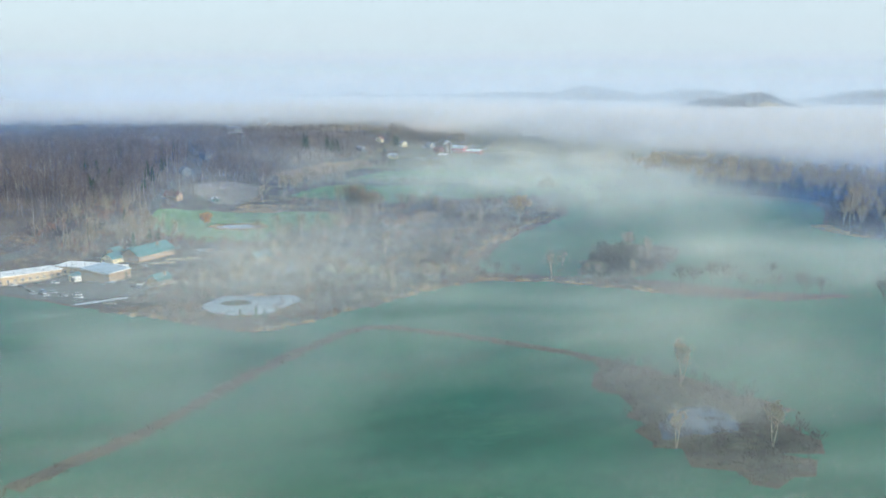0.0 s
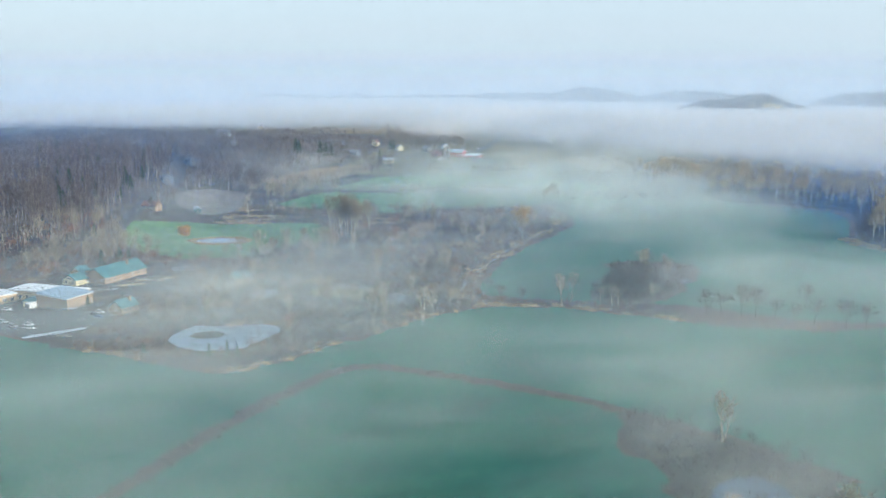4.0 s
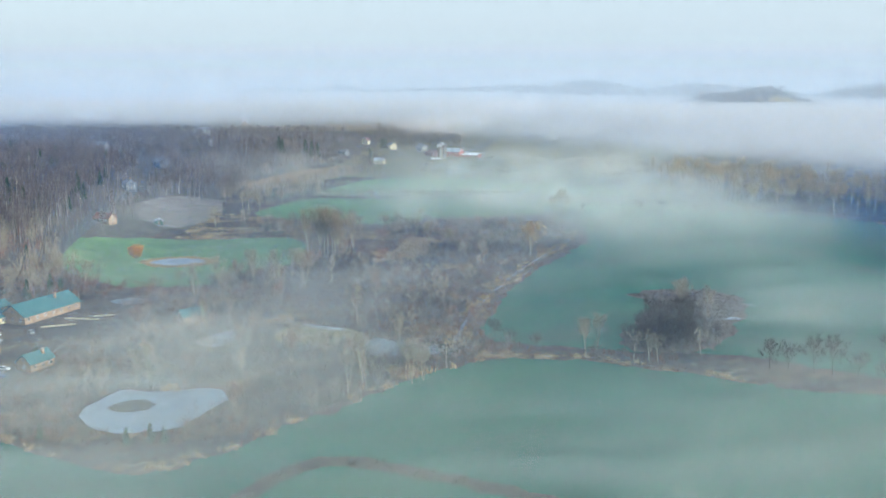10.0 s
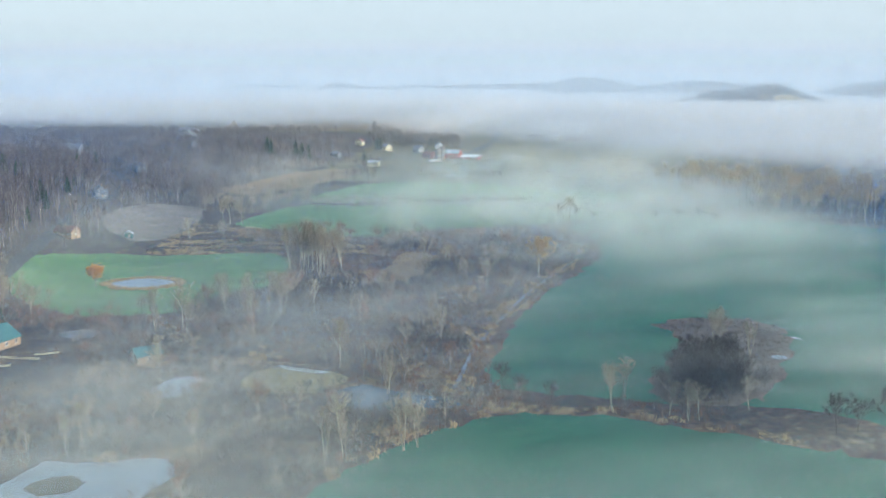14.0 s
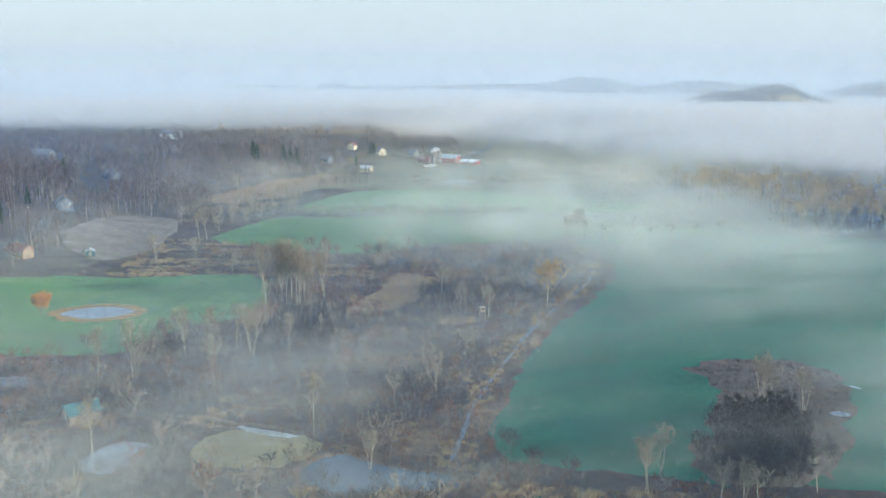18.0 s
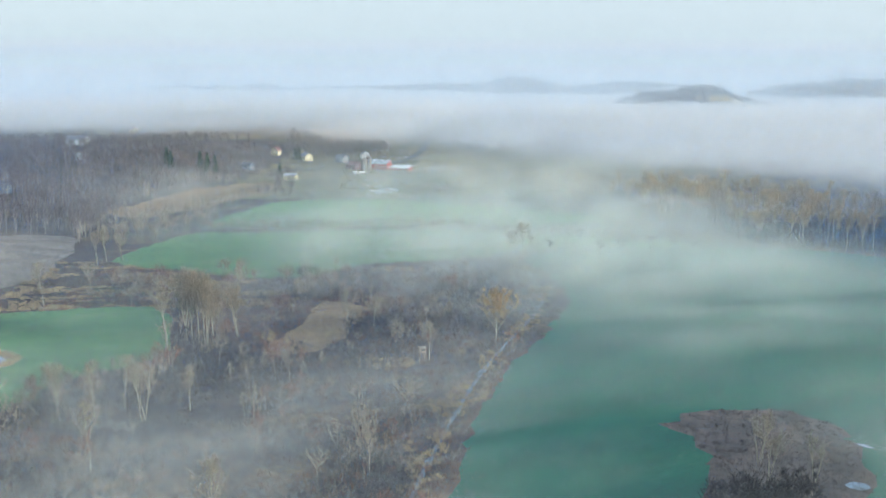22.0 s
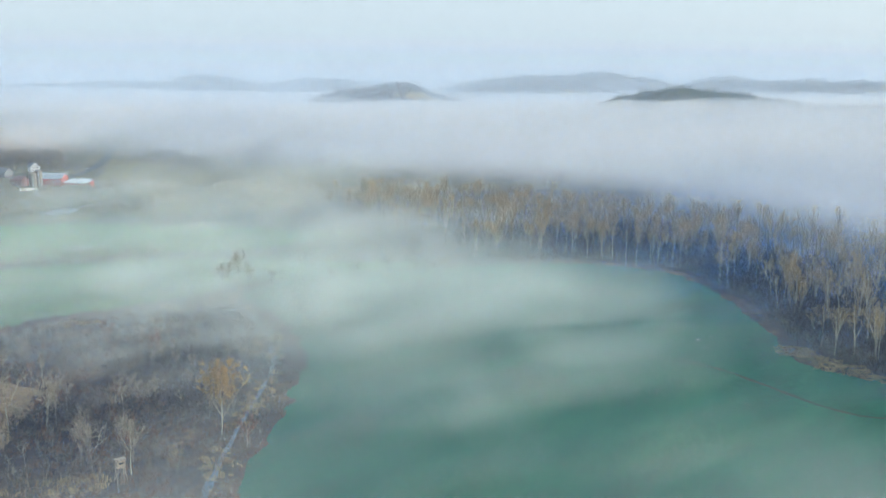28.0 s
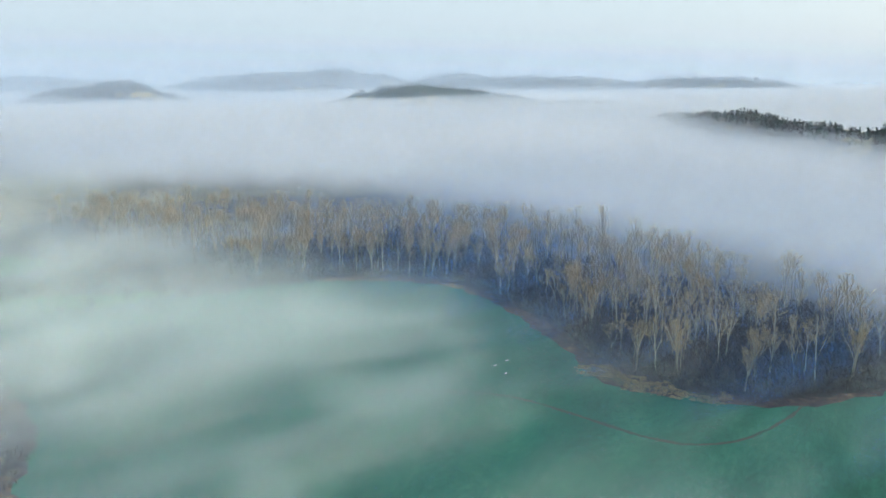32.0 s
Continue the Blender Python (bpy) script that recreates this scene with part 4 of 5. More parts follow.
# ---------------------------------------------------------------- pines
def pine(seed, tall_, wide_):
    rng = np.random.default_rng(seed)
    V, F = [], []
    for _ in range(520):
        g = rng.uniform(0.12, 1.0)
        r = wide_ * (1 - g) ** 0.75 * rng.uniform(0.35, 1.0) * (0.8 + 0.3 * math.sin(g * 40))
        a = rng.uniform(0, 2 * math.pi)
        p = np.array((r * math.cos(a), r * math.sin(a), tall_ * g))
        d = np.array((math.cos(a), math.sin(a), rng.uniform(-0.5, 0.5))) * rng.uniform(0.5, 1.1)
        s = np.cross(d, rng.normal(0, 1, 3))
        s *= 0.5 / np.linalg.norm(s)
        b = len(V)
        V += [p - d * 0.6, p + s, p + d, p - s]
        F += [(b, b + 1, b + 2), (b, b + 2, b + 3)]
    T, TF = [], []
    limb([(np.array((0, 0, tall_ * k / 4.0)), tall_ * 0.014 * (1 - 0.22 * k)) for k in range(5)], 5, T, TF)
    return (np.array(T), np.array(TF)), (np.array(V), np.array(F))


pines = [proto("pine", pine(120 + k, 15 + 2 * k, 3.6), M_BARK, M_NEEDLE, "dark green pine among bare trees", "pine", "pines") for k in range(2)]
for x, y, s in [(-150, 1290, 1.3), (-158, 1296, 1.25), (-144, 1296, 1.2), (-182, 1272, 1.2), (-187, 1278, 1.1), (-82, 1320, 0.9), (-72, 1405, 1.0), (-68, 1412, 1.0), (-222, 655, 0.6), (-118, 418, 0.35), (-90.5, 413, 0.40), (-84, 415, 0.45), (-80, 415, 0.38), (-190, 606, 0.8), (-184, 604, 0.7), (-198, 598, 0.7), (-172, 505, 0.35), (-155, 505, 0.35)]:
    pines[int(abs(x)) % 2](x, y, s)
for k in range(72):
    x, y = random.uniform(-420, -250), random.uniform(700, 1060)
    if near_line(ROAD, np.array([x]), np.array([y]))[0] > 14:
        pines[k % 2](x, y, random.uniform(0.7, 1.05))


# ---------------------------------------------------------------- hills and fog
def hill(name, x, y, top, rx, ry, turn, material, label, rough=0.26, fields=0.2):
    """A rounded hill, woods broken by pale fields; gives the wooded points above the fog."""
    n, m = 64, 48
    u, v = np.meshgrid(np.linspace(-1, 1, n), np.linspace(-1, 1, m))
    r2 = np.clip(u * u + v * v, 0, 1)
    z = top * np.cos(np.sqrt(r2) * math.pi / 2) ** 1.35 - 6
    z += np.array([noise.fractal((a * 3 + x, b * 3 + y, 1.0), 0.8, 2.1, 5) for a, b in zip(u.ravel(), v.ravel())]).reshape(u.shape) * top * rough * (1 - r2)
    c, s = math.cos(radians(turn)), math.sin(radians(turn))
    px, py = u * rx, v * ry
    pts = np.stack([x + c * px - s * py, y + s * px + c * py, z], -1)
    open_ = np.array([noise.noise((a * rx / 170, b * ry / 60, x * 0.01 + y * 0.003)) for a, b in zip(u.ravel(), v.ravel())]).reshape(u.shape) > fields
    face_open = open_[:-1, :-1] & open_[1:, 1:]
    tagged(mesh_object(name, pts.reshape(-1, 3), grid_faces(n, m), [material, M_HILLFIELD], face_open.ravel().astype(int), smooth=True), label, "hill", kind="structure")
    return pts[(pts[..., 2] > 24) & ~open_ & (v < 0.35)]


HILLS = [(690, 4380, 100, 420, 420), (1115, 4340, 92, 420, 400), (935, 3030, 74, 330, 300), (-714, 4420, 72, 520, 300), (-480, 4450, 76, 420, 300), (2200, 3950, 122, 620, 500), (1766, 3630, 86, 520, 420), (2760, 3660, 98, 520, 420), (3430, 2930, 78, 800, 500), (1190, 4300, 82, 700, 300), (-1480, 3280, 54, 420, 300), (217, 4560, 82, 1500, 200), (1823, 3896, 99, 520, 400), (2900, 3300, 84, 900, 400)]
FAR_WOODS = []
for k, (x, y, top, rx, ry) in enumerate(HILLS):
    FAR_WOODS.append(hill("hill", x, y, top, rx, ry, -20 if x > 500 else 5, M_HILL, "hazy wooded hill rising above the fog"))
RIDGES = [hill("pine_hill", 1440, 2280, 78, 430, 190, -35, M_PINEHILL, "hill dark with evergreens above the fog"),
          hill("pine_hill", 1620, 1990, 48, 420, 120, -38, M_PINEHILL, "low evergreen ridge above the fog"),
          hill("near_ridge", 1140, 1190, 58, 560, 95, 65, M_HILL, "dark wooded ridge breaking through the fog", 0.2),
          hill("near_ridge", 1010, 960, 52, 170, 60, 62, M_PINEHILL, "low dark shoulder of the wooded ridge", 0.25)]


def cone(seed, tall_, wide_):
    """A rough little evergreen of drooping tiers."""
    rng = np.random.default_rng(seed)
    V, F = [], []
    for _ in range(34):
        g = rng.uniform(0.1, 1.0)
        r, a = wide_ * (1.05 - g) * rng.uniform(0.5, 1), rng.uniform(0, 6.28)
        p = np.array((r * math.cos(a), r * math.sin(a), tall_ * g))
        V += [p + rng.normal(0, 0.9, 3), p + rng.normal(0, 0.9, 3), np.array((0, 0, tall_ * min(1, g + 0.15)))]
        F.append((len(V) - 3, len(V) - 2, len(V) - 1))
    return [(np.array(V), np.array(F), 0)]


def far_crown(seed):
    """The round bare head of one far tree, as a few crossing sprays."""
    rng = np.random.default_rng(seed)
    V = []
    for _ in range(16):
        p = rng.normal(0, 1, 3) * (2.6, 2.6, 2.8) + (0, 0, 8)
        V += [p + rng.normal(0, 1.4, 3), p + rng.normal(0, 1.4, 3), p + rng.normal(0, 1.4, 3) + (0, 0, 2.2)]
    V += [np.array((-0.35, 0, -1)), np.array((0.35, 0, -1)), np.array((0, 0, 9))]
    return [(np.array(V), np.arange(len(V)).reshape(-1, 3), 0)]


CROWNS = [far_crown(125 + k) for k in range(3)]
for k, pts in enumerate(FAR_WOODS):
    rr = np.random.default_rng(170 + k)
    q = pts[rr.integers(0, len(pts), 600)] + rr.normal(0, 7, (600, 3)) * (1, 1, 0)
    scatter("hill_trees", CROWNS, q[:, 0], q[:, 1], rr.uniform(0.8, 1.5, 600), [M_RIDGETWIG], 190 + k, "bare brown woods covering a far hill", "woods", 1.0, q[:, 2])
    q = pts[rr.integers(0, len(pts), 130)] + rr.normal(0, 9, (130, 3)) * (1, 1, 0)
    scatter("hill_evergreens", [cone(128, 12, 3.2)], q[:, 0], q[:, 1], rr.uniform(0.7, 1.3, 130), [M_NEEDLE], 210 + k, "dark evergreens scattered over a far hill", "evergreens", 1.0, q[:, 2])
CONES = [cone(130 + k, 11 + 2 * k, 3.2) for k in range(3)]
for k, pts in enumerate(RIDGES):
    rr = np.random.default_rng(140 + k)
    q = pts[rr.integers(0, len(pts), 900)] + rr.normal(0, 3.5, (900, 3)) * (1, 1, 0)
    scatter("ridge_evergreens", CONES, q[:, 0], q[:, 1], rr.uniform(0.35, 0.7, 900), [M_NEEDLE], 150 + k, "dark evergreens along the foggy ridge", "evergreens", 0.8, q[:, 2])
    q = pts[rr.integers(0, len(pts), 700)] + rr.normal(0, 5, (700, 3)) * (1, 1, 0)
    scatter("ridge_trees", CROWNS, q[:, 0], q[:, 1], rr.uniform(0.35, 0.6, 700), [M_RIDGETWIG], 160 + k, "bare trees along the foggy ridge", "trees", 1.0, q[:, 2])

# the thickness of the mist over the valley: (x, y, reach east, reach north, amount)
BANKS = [(-90, 330, 80, 80, 0.25), (95, 300, 80, 70, 0.25), (-85, 490, 90, 40, 0.22), (-50, 550, 70, 28, 0.2), (-95, 440, 40, 26, 0.4), (-115, 605, 45, 35, 0.3), (60, 1000, 130, 70, 0.55), (190, 800, 100, 100, 0.65), (120, 930, 120, 90, 0.7), (190, 520, 80, 40, 0.6), (215, 1010, 60, 90, 0.5), (-235, 860, 25, 60, 0.25), (70, 1230, 90, 45, 0.55), (230, 1300, 140, 90, 0.6), (55, 830, 70, 60, 0.5), (160, 680, 50, 40, 0.4), (220, 590, 80, 60, 0.2), (30, 640, 35, 25, 0.25), (-60, 600, 60, 22, 0.2), (20, 780, 50, 30, 0.4), (175, 482, 75, 28, 0.7), (-150, 1190, 30, 25, 0.5)]
CLEAR = [(94, 560, 42, 65, 0.9), (45, 465, 70, 40, 0.85), (20, 250, 60, 60, 0.8), (150, 360, 70, 70, 0.5), (325, 790, 60, 120, 0.85), (305, 900, 85, 65, 0.8), (290, 740, 60, 70, 0.6), (230, 915, 40, 25, 0.5), (-5, 705, 75, 55, 0.8), (-15, 516, 40, 16, 0.5), (-90, 531, 18, 14, 0.4), (190, 650, 90, 45, 0.6), (-200, 495, 50, 45, 0.9), (280, 630, 100, 60, 0.9), (-90, 1150, 110, 70, 0.6), (-150, 705, 45, 50, 0.6), (-190, 930, 70, 80, 0.7), (-100, 850, 70, 50, 0.6), (10, 1370, 110, 75, 0.9)]


def mist_amount(x, y, base=0.2):
    d = base + 0.25 * ease(740, 840, y) * ease(-90, 0, x) * (1 - ease(170, 250, x))
    for a, b, rx, ry, s in BANKS:
        d = d + s * np.exp(-((x - a) / rx) ** 2 - ((y - b) / ry) ** 2)
    for a, b, rx, ry, s in CLEAR:
        d = d * (1 - s * np.exp(-((x - a) / rx) ** 2 - ((y - b) / ry) ** 2))
    hill_side = height(x, y)
    return np.clip(d, 0, 1.2) * (1 - 0.93 * ease(4, 18, hill_side) * (1 - 0.65 * ease(-60, 60, x)))


def sheet(name, xs, ys, z_of, d_of, material, label):
    X, Y = np.meshgrid(xs, ys)
    ob = mesh_object(name, np.stack([X, Y, z_of(X, Y)], -1).reshape(-1, 3), grid_faces(len(xs), len(ys)), [material], smooth=True)
    density_layer(ob, d_of(X, Y))
    return tagged(ob, label, "mist", kind="stuff")


def waves(x, y, seed, size, amount):
    return amount * np.array([noise.fractal((a / size, b / size, seed), 0.9, 2.0, 3) for a, b in zip(x.ravel(), y.ravel())]).reshape(x.shape)


def margin(x, y):
    return ease(-620, -480, x) * (1 - ease(640, 760, x)) * ease(90, 170, y) * (1 - ease(1500, 1750, y))


fx, fy = np.arange(-620, 761, 15.0), np.arange(90, 1760, 15.0)
for k, (z, s) in enumerate([(3, 0.17), (6, 0.19), (9, 0.19), (12, 0.19), (15.5, 0.18), (19, 0.16), (23, 0.13), (28, 0.10)]):
    sheet("valley_mist", fx, fy, lambda x, y: height(x, y) + z + waves(x, y, 3.0 * k, 90, 2.0),
          lambda x, y: np.minimum(0.24, s * mist_amount(x, y) * margin(x, y) * (1 + 0.3 * ease(400, 1100, y))), M_MIST, "thin drifting mist low over the fields")
# upright veils of the same mist
vz = np.array([0.0, 3.0, 7.0, 12.0, 18.0, 24.0, 30.0])
vd = np.array([0.0, 0.55, 1.0, 1.0, 0.7, 0.3, 0.0])
for k in range(18):
    xs = np.arange(-460, 641, 12.0)
    y0 = 200 + 60 * k + waves(xs, xs * 0 + 31.0 * k, 1.5, 130, 24)
    Y, Z = np.repeat(y0[None], len(vz), 0), np.repeat(vz[:, None], len(xs), 1)
    X = np.repeat(xs[None], len(vz), 0)
    ob = mesh_object("mist_veil", np.stack([X, Y, height(X, Y) + Z], -1).reshape(-1, 3), grid_faces(len(xs), len(vz)), [M_VEIL], smooth=True)
    density_layer(ob, np.minimum(0.24, 0.38 * vd[:, None] * (mist_amount(X, Y, 0.30 + 0.12 * ease(-60, 60, X)) + 0.28 * ease(40, 140, X) * ease(560, 700, Y) * (1 - ease(240, 320, X)) * (1 - np.exp(-((X - 190) / 110) ** 2 - ((Y - 660) / 60) ** 2)))) * ease(-460, -400, X) * (1 - ease(560, 640, X)))
    tagged(ob, "faint hanging veil of mist", "mist", kind="stuff")


# a taller bank added over the south field, to whiten early views beyond it
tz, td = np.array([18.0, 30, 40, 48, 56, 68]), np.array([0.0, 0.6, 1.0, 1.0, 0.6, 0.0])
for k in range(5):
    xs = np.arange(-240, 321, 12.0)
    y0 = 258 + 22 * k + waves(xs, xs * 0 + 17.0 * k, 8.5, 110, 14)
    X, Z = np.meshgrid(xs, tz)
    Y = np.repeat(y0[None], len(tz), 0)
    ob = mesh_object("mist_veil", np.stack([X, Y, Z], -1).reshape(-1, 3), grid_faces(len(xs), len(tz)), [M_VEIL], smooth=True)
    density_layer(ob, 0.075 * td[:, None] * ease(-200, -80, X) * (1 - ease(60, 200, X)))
    tagged(ob, "tall faint added veil of mist over the wheat", "mist", kind="stuff")


# the blue of the morning air and of shade, thin near and deeper far off
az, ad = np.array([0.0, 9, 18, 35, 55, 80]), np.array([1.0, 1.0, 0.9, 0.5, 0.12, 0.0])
# tint held low at the woods' foot, standing in for its blue shade
foot_shade = np.array([1.0, 1.0, 0.45, 0.1, 0.0, 0.0])
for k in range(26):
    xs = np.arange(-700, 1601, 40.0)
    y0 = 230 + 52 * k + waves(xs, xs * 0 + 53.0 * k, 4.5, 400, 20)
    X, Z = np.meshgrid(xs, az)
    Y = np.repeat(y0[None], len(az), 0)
    ob = mesh_object("blue_air_shade", np.stack([X, Y, Z + 0.85 * height(X, Y)], -1).reshape(-1, 3), grid_faces(len(xs), len(az)), [M_AIRSHADE], smooth=True)
    density_layer(ob, 0.42 * (0.08 - 0.045 * ease(800, 1100, Y) + 0.10 * ease(140, 260, -X) * ease(500, 640, Y) * (1 - ease(1150, 1400, Y)) + 0.02 * ease(-170, -110, X) * (1 - ease(40, 130, X)) * ease(430, 520, Y) * (1 - ease(760, 840, Y))) * ad[:, None] * ease(-700, -560, X) * (1 - ease(1300, 1600, X)) + 0.22 * foot_shade[:, None] * ease(265, 330, X) * (1 - ease(420, 540, X)) * (1 - ease(930, 1150, Y)))
    tagged(ob, "thin blue air and painted blue shade over the valley", "haze", kind="stuff")


# the fog bank behind the woods and over the far farmland
def bank_amount(x, y):
    far = ease(1440 - 40 * ease(40, 160, x), 1580 + 80 * ease(-250, -50, x), y - 0.2 * np.maximum(x, 0)) * (1 - 0.6 * np.exp(-((x + 150) / 260) ** 2 - ((y - 1760) / 200) ** 2))
    east = ease(-10, 110, x - np.interp(y, BANK_Y, BANK_X)) * ease(360, 560, y)
    return np.clip(np.maximum(far, east), 0, 1)


bx = np.concatenate([np.linspace(-4600, -900, 20), np.arange(-800, 1801, 40), np.linspace(1900, 4700, 22)])
by = np.concatenate([np.arange(300, 2600, 40.0), np.linspace(2650, 4700, 30)])
for k, (z, s) in enumerate([(14, 0.24), (18, 0.24), (22, 0.24), (25, 0.24), (28, 0.24), (32, 0.24), (36, 0.22), (40, 0.2), (44, 0.14)]):
    sheet("fog_bank", bx, by, lambda x, y: z * (0.45 + 0.55 * ease(0, 260, np.maximum(x - np.interp(y, BANK_Y, BANK_X), (y - 1600) * 0.8))) + 0.9 * height(x, y) + 12 * ease(1950, 2500, y) * (1 - ease(0, 700, x)) + waves(x, y, 7.0 + k, 260, 4.0) * (1 + 1.6 * ease(1900, 3200, y)),
          lambda x, y: s * bank_amount(x, y), M_BANK, "thick white fog bank filling the far valley")
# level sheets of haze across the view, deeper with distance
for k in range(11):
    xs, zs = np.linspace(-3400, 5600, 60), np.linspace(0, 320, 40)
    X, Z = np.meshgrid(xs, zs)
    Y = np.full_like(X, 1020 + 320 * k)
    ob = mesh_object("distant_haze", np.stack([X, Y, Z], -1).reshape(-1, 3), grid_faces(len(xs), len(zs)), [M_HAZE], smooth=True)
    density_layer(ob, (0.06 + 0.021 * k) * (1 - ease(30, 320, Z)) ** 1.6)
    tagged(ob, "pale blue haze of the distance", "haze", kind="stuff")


# ---------------------------------------------------------------- houses
def window(parent, x, y, z, w, h, side, frame_mat=None):
    """A framed window proud of its wall. side: the way the wall faces, in degrees from the front."""
    m = pose(x, y, z, 0, 0, side)
    fr = bmesh.new()
    for a, b, c, d in ((-w / 2 - 0.12, w / 2 + 0.12, h / 2, h / 2 + 0.12), (-w / 2 - 0.12, w / 2 + 0.12, -h / 2 - 0.15, -h / 2), (-w / 2 - 0.12, -w / 2, -h / 2, h / 2), (w / 2, w / 2 + 0.12, -h / 2, h / 2), (-0.04, 0.04, -h / 2, h / 2)):
        box(a, b, -0.09, 0.0, c, d, fr)
    o = part("window", fr, frame_mat or M_WHITE, parent)
    o.matrix_basis = m
    part("pane", box(-w / 2, w / 2, -0.05, 0.0, -h / 2, h / 2), M_GLASS, o)


def house(name, x, y, turn, w, l, wall_h, roof_h, wall, roof, label, category="house", z=None, over=0.5, sides=3, front=2, storeys=1, chimney=True, lift=0.0, group=""):
    """A gabled building, its ridge along local y and its gable front towards -y."""
    e = thing(name, x, y, turn, (hz(x, y) if z is None else z) + lift, label, category, group)
    h2, l2 = w / 2, l / 2
    part("wall", prism([(-h2, -1.5), (h2, -1.5), (h2, wall_h), (0, wall_h + roof_h), (-h2, wall_h)], -l2, l2), wall, e)
    k = roof_h / h2
    o = h2 + over
    rf = part("roof", prism([(-o, wall_h - over * k + 0.03), (0, wall_h + roof_h + 0.03), (o, wall_h - over * k + 0.03), (o, wall_h - over * k + 0.28), (0, wall_h + roof_h + 0.32), (-o, wall_h - over * k + 0.28)], -l2 - over, l2 + over), roof, e)
    part("ridge_cap", prism([(-0.25, wall_h + roof_h + 0.2), (0.25, wall_h + roof_h + 0.2), (0, wall_h + roof_h + 0.42)], -l2 - over, l2 + over), roof, rf)
    for s in range(storeys):
        zz = wall_h * (s + 0.55) / storeys
        for i in range(sides):
            yy = -l2 + l * (i + 0.5) / sides
            window(e, h2, yy, zz, 1.1, 1.3, 90), window(e, -h2, yy, zz, 1.1, 1.3, -90)
        for i in range(front):
            xx = -h2 + w * (i + 0.5) / front
            window(e, xx, -l2, zz, 1.1, 1.3, 0)
    if front:
        window(e, 0, -l2, wall_h + roof_h * 0.35, 0.9, 1.0, 0)
        d = part("door", box(-0.5 + w * 0.02, 0.5 + w * 0.02, -l2 - 0.07, -l2, 0, 2.1), M_WOOD, e)
        part("door_handle", box(0.3, 0.36, -l2 - 0.14, -l2 - 0.07, 1.0, 1.06), M_STEEL, d)
    if chimney:
        c = part("chimney", box(w * 0.12, w * 0.12 + 0.9, l * 0.18, l * 0.18 + 0.9, wall_h + roof_h * 0.4, wall_h + roof_h + 1.1), M_BRICKWALL, e)
        part("chimney_cap", box(w * 0.12 - 0.1, w * 0.12 + 1.0, l * 0.18 - 0.1, l * 0.18 + 1.0, wall_h + roof_h + 1.1, wall_h + roof_h + 1.25), M_CONCRETE, c)
    return e


def flat_block(e, x, y, turn, w, l, h, wall, roof, tilt=0.0, windows=0):
    """One wing of the school under a nearly flat roof."""
    m = pose(x, y, 0, 0, 0, turn)
    o = part("wing_wall", prism([(-w / 2, -1.5), (w / 2, -1.5), (w / 2, h), (-w / 2, h + tilt)], -l / 2, l / 2), wall, e)
    o.matrix_basis = m
    r = part("wing_roof", prism([(-w / 2 - 0.5, h + tilt + 0.05), (w / 2 + 0.5, h + 0.05), (w / 2 + 0.5, h + 0.45), (-w / 2 - 0.5, h + tilt + 0.45)], -l / 2 - 0.5, l / 2 + 0.5), roof, o)
    part("wing_fascia", prism([(-w / 2 - 0.54, h + tilt - 0.15), (w / 2 + 0.54, h - 0.15), (w / 2 + 0.54, h + 0.3), (-w / 2 - 0.54, h + tilt + 0.3)], -l / 2 - 0.54, l / 2 + 0.54), M_WHITE, o)
    part("plinth", box(-w / 2 - 0.06, w / 2 + 0.06, -l / 2 - 0.06, l / 2 + 0.06, -1.5, 0.9), M_CONCRETE, o)
    for i in range(windows):
        xx = -w / 2 + w * (i + 0.5) / windows
        window(o, xx, -l / 2, h * 0.5, 1.4, 1.5, 0)
    return o


school = thing("school", -200, 505, 0, 0.0, "long tan low school with pale and blue roofs", "school building")
flat_block(school, 5, 12, -14, 36, 14, 5.2, M_TANWALL, M_PALEROOF, 0.5, 9)
flat_block(school, -27, -6, 50, 40, 14, 4.8, M_TANWALL, M_PALEROOF, 0.4, 10)
flat_block(school, 17.5, -1, -20, 18, 18, 5.6, M_BRICKWALL, M_BLUEROOF, 1.6, 0)
pav = part("pavilion_wall", tube(2.5, -2, -1.0, 3.2, 4.6, 4.6, 6), M_YELLOW, school, "cream six-sided entrance pavilion")
part("pavilion_roof", tube(2.5, -2, 3.2, 4.8, 5.4, 1.2, 6), M_GREENROOF, pav)
for dx in (-6, 1, 9):
    u = part("roof_vent", box(dx, dx + 1.2, 11, 12.2, 5.6, 6.7, bevel=0.1), M_STEEL, school)
    part("vent_hood", box(dx - 0.1, dx + 1.3, 10.9, 12.3, 6.7, 6.85), M_WHITE, u)
solar = part("solar_panel", box(21, 26, -13.5, -11, 1.2, 1.35), M_BLUEROOF, school, "tilted blue solar panel by the wall")
bin_ = thing("box_trailer", -195.5, 495.5, -15, label="white box trailer parked at the school's court", category="trailer")
tb = part("trailer_body", box(-1.25, 1.25, -2.8, 2.8, 0.9, 3.5, bevel=0.06), M_WHITE, bin_)
part("trailer_door", box(-1.1, 1.1, -2.86, -2.8, 1.0, 3.4), M_GREYWALL, tb)
for sx_ in (-1.05, 1.05):
    w_ = part("wheel", beam((sx_ - 0.12, 1.4, 0.45), (sx_ + 0.12, 1.4, 0.45), 0.45, None, 14), M_TYRE, bin_)
    part("hub", beam((sx_ - 0.14, 1.4, 0.45), (sx_ + 0.14, 1.4, 0.45), 0.2, None, 10), M_STEEL, w_)


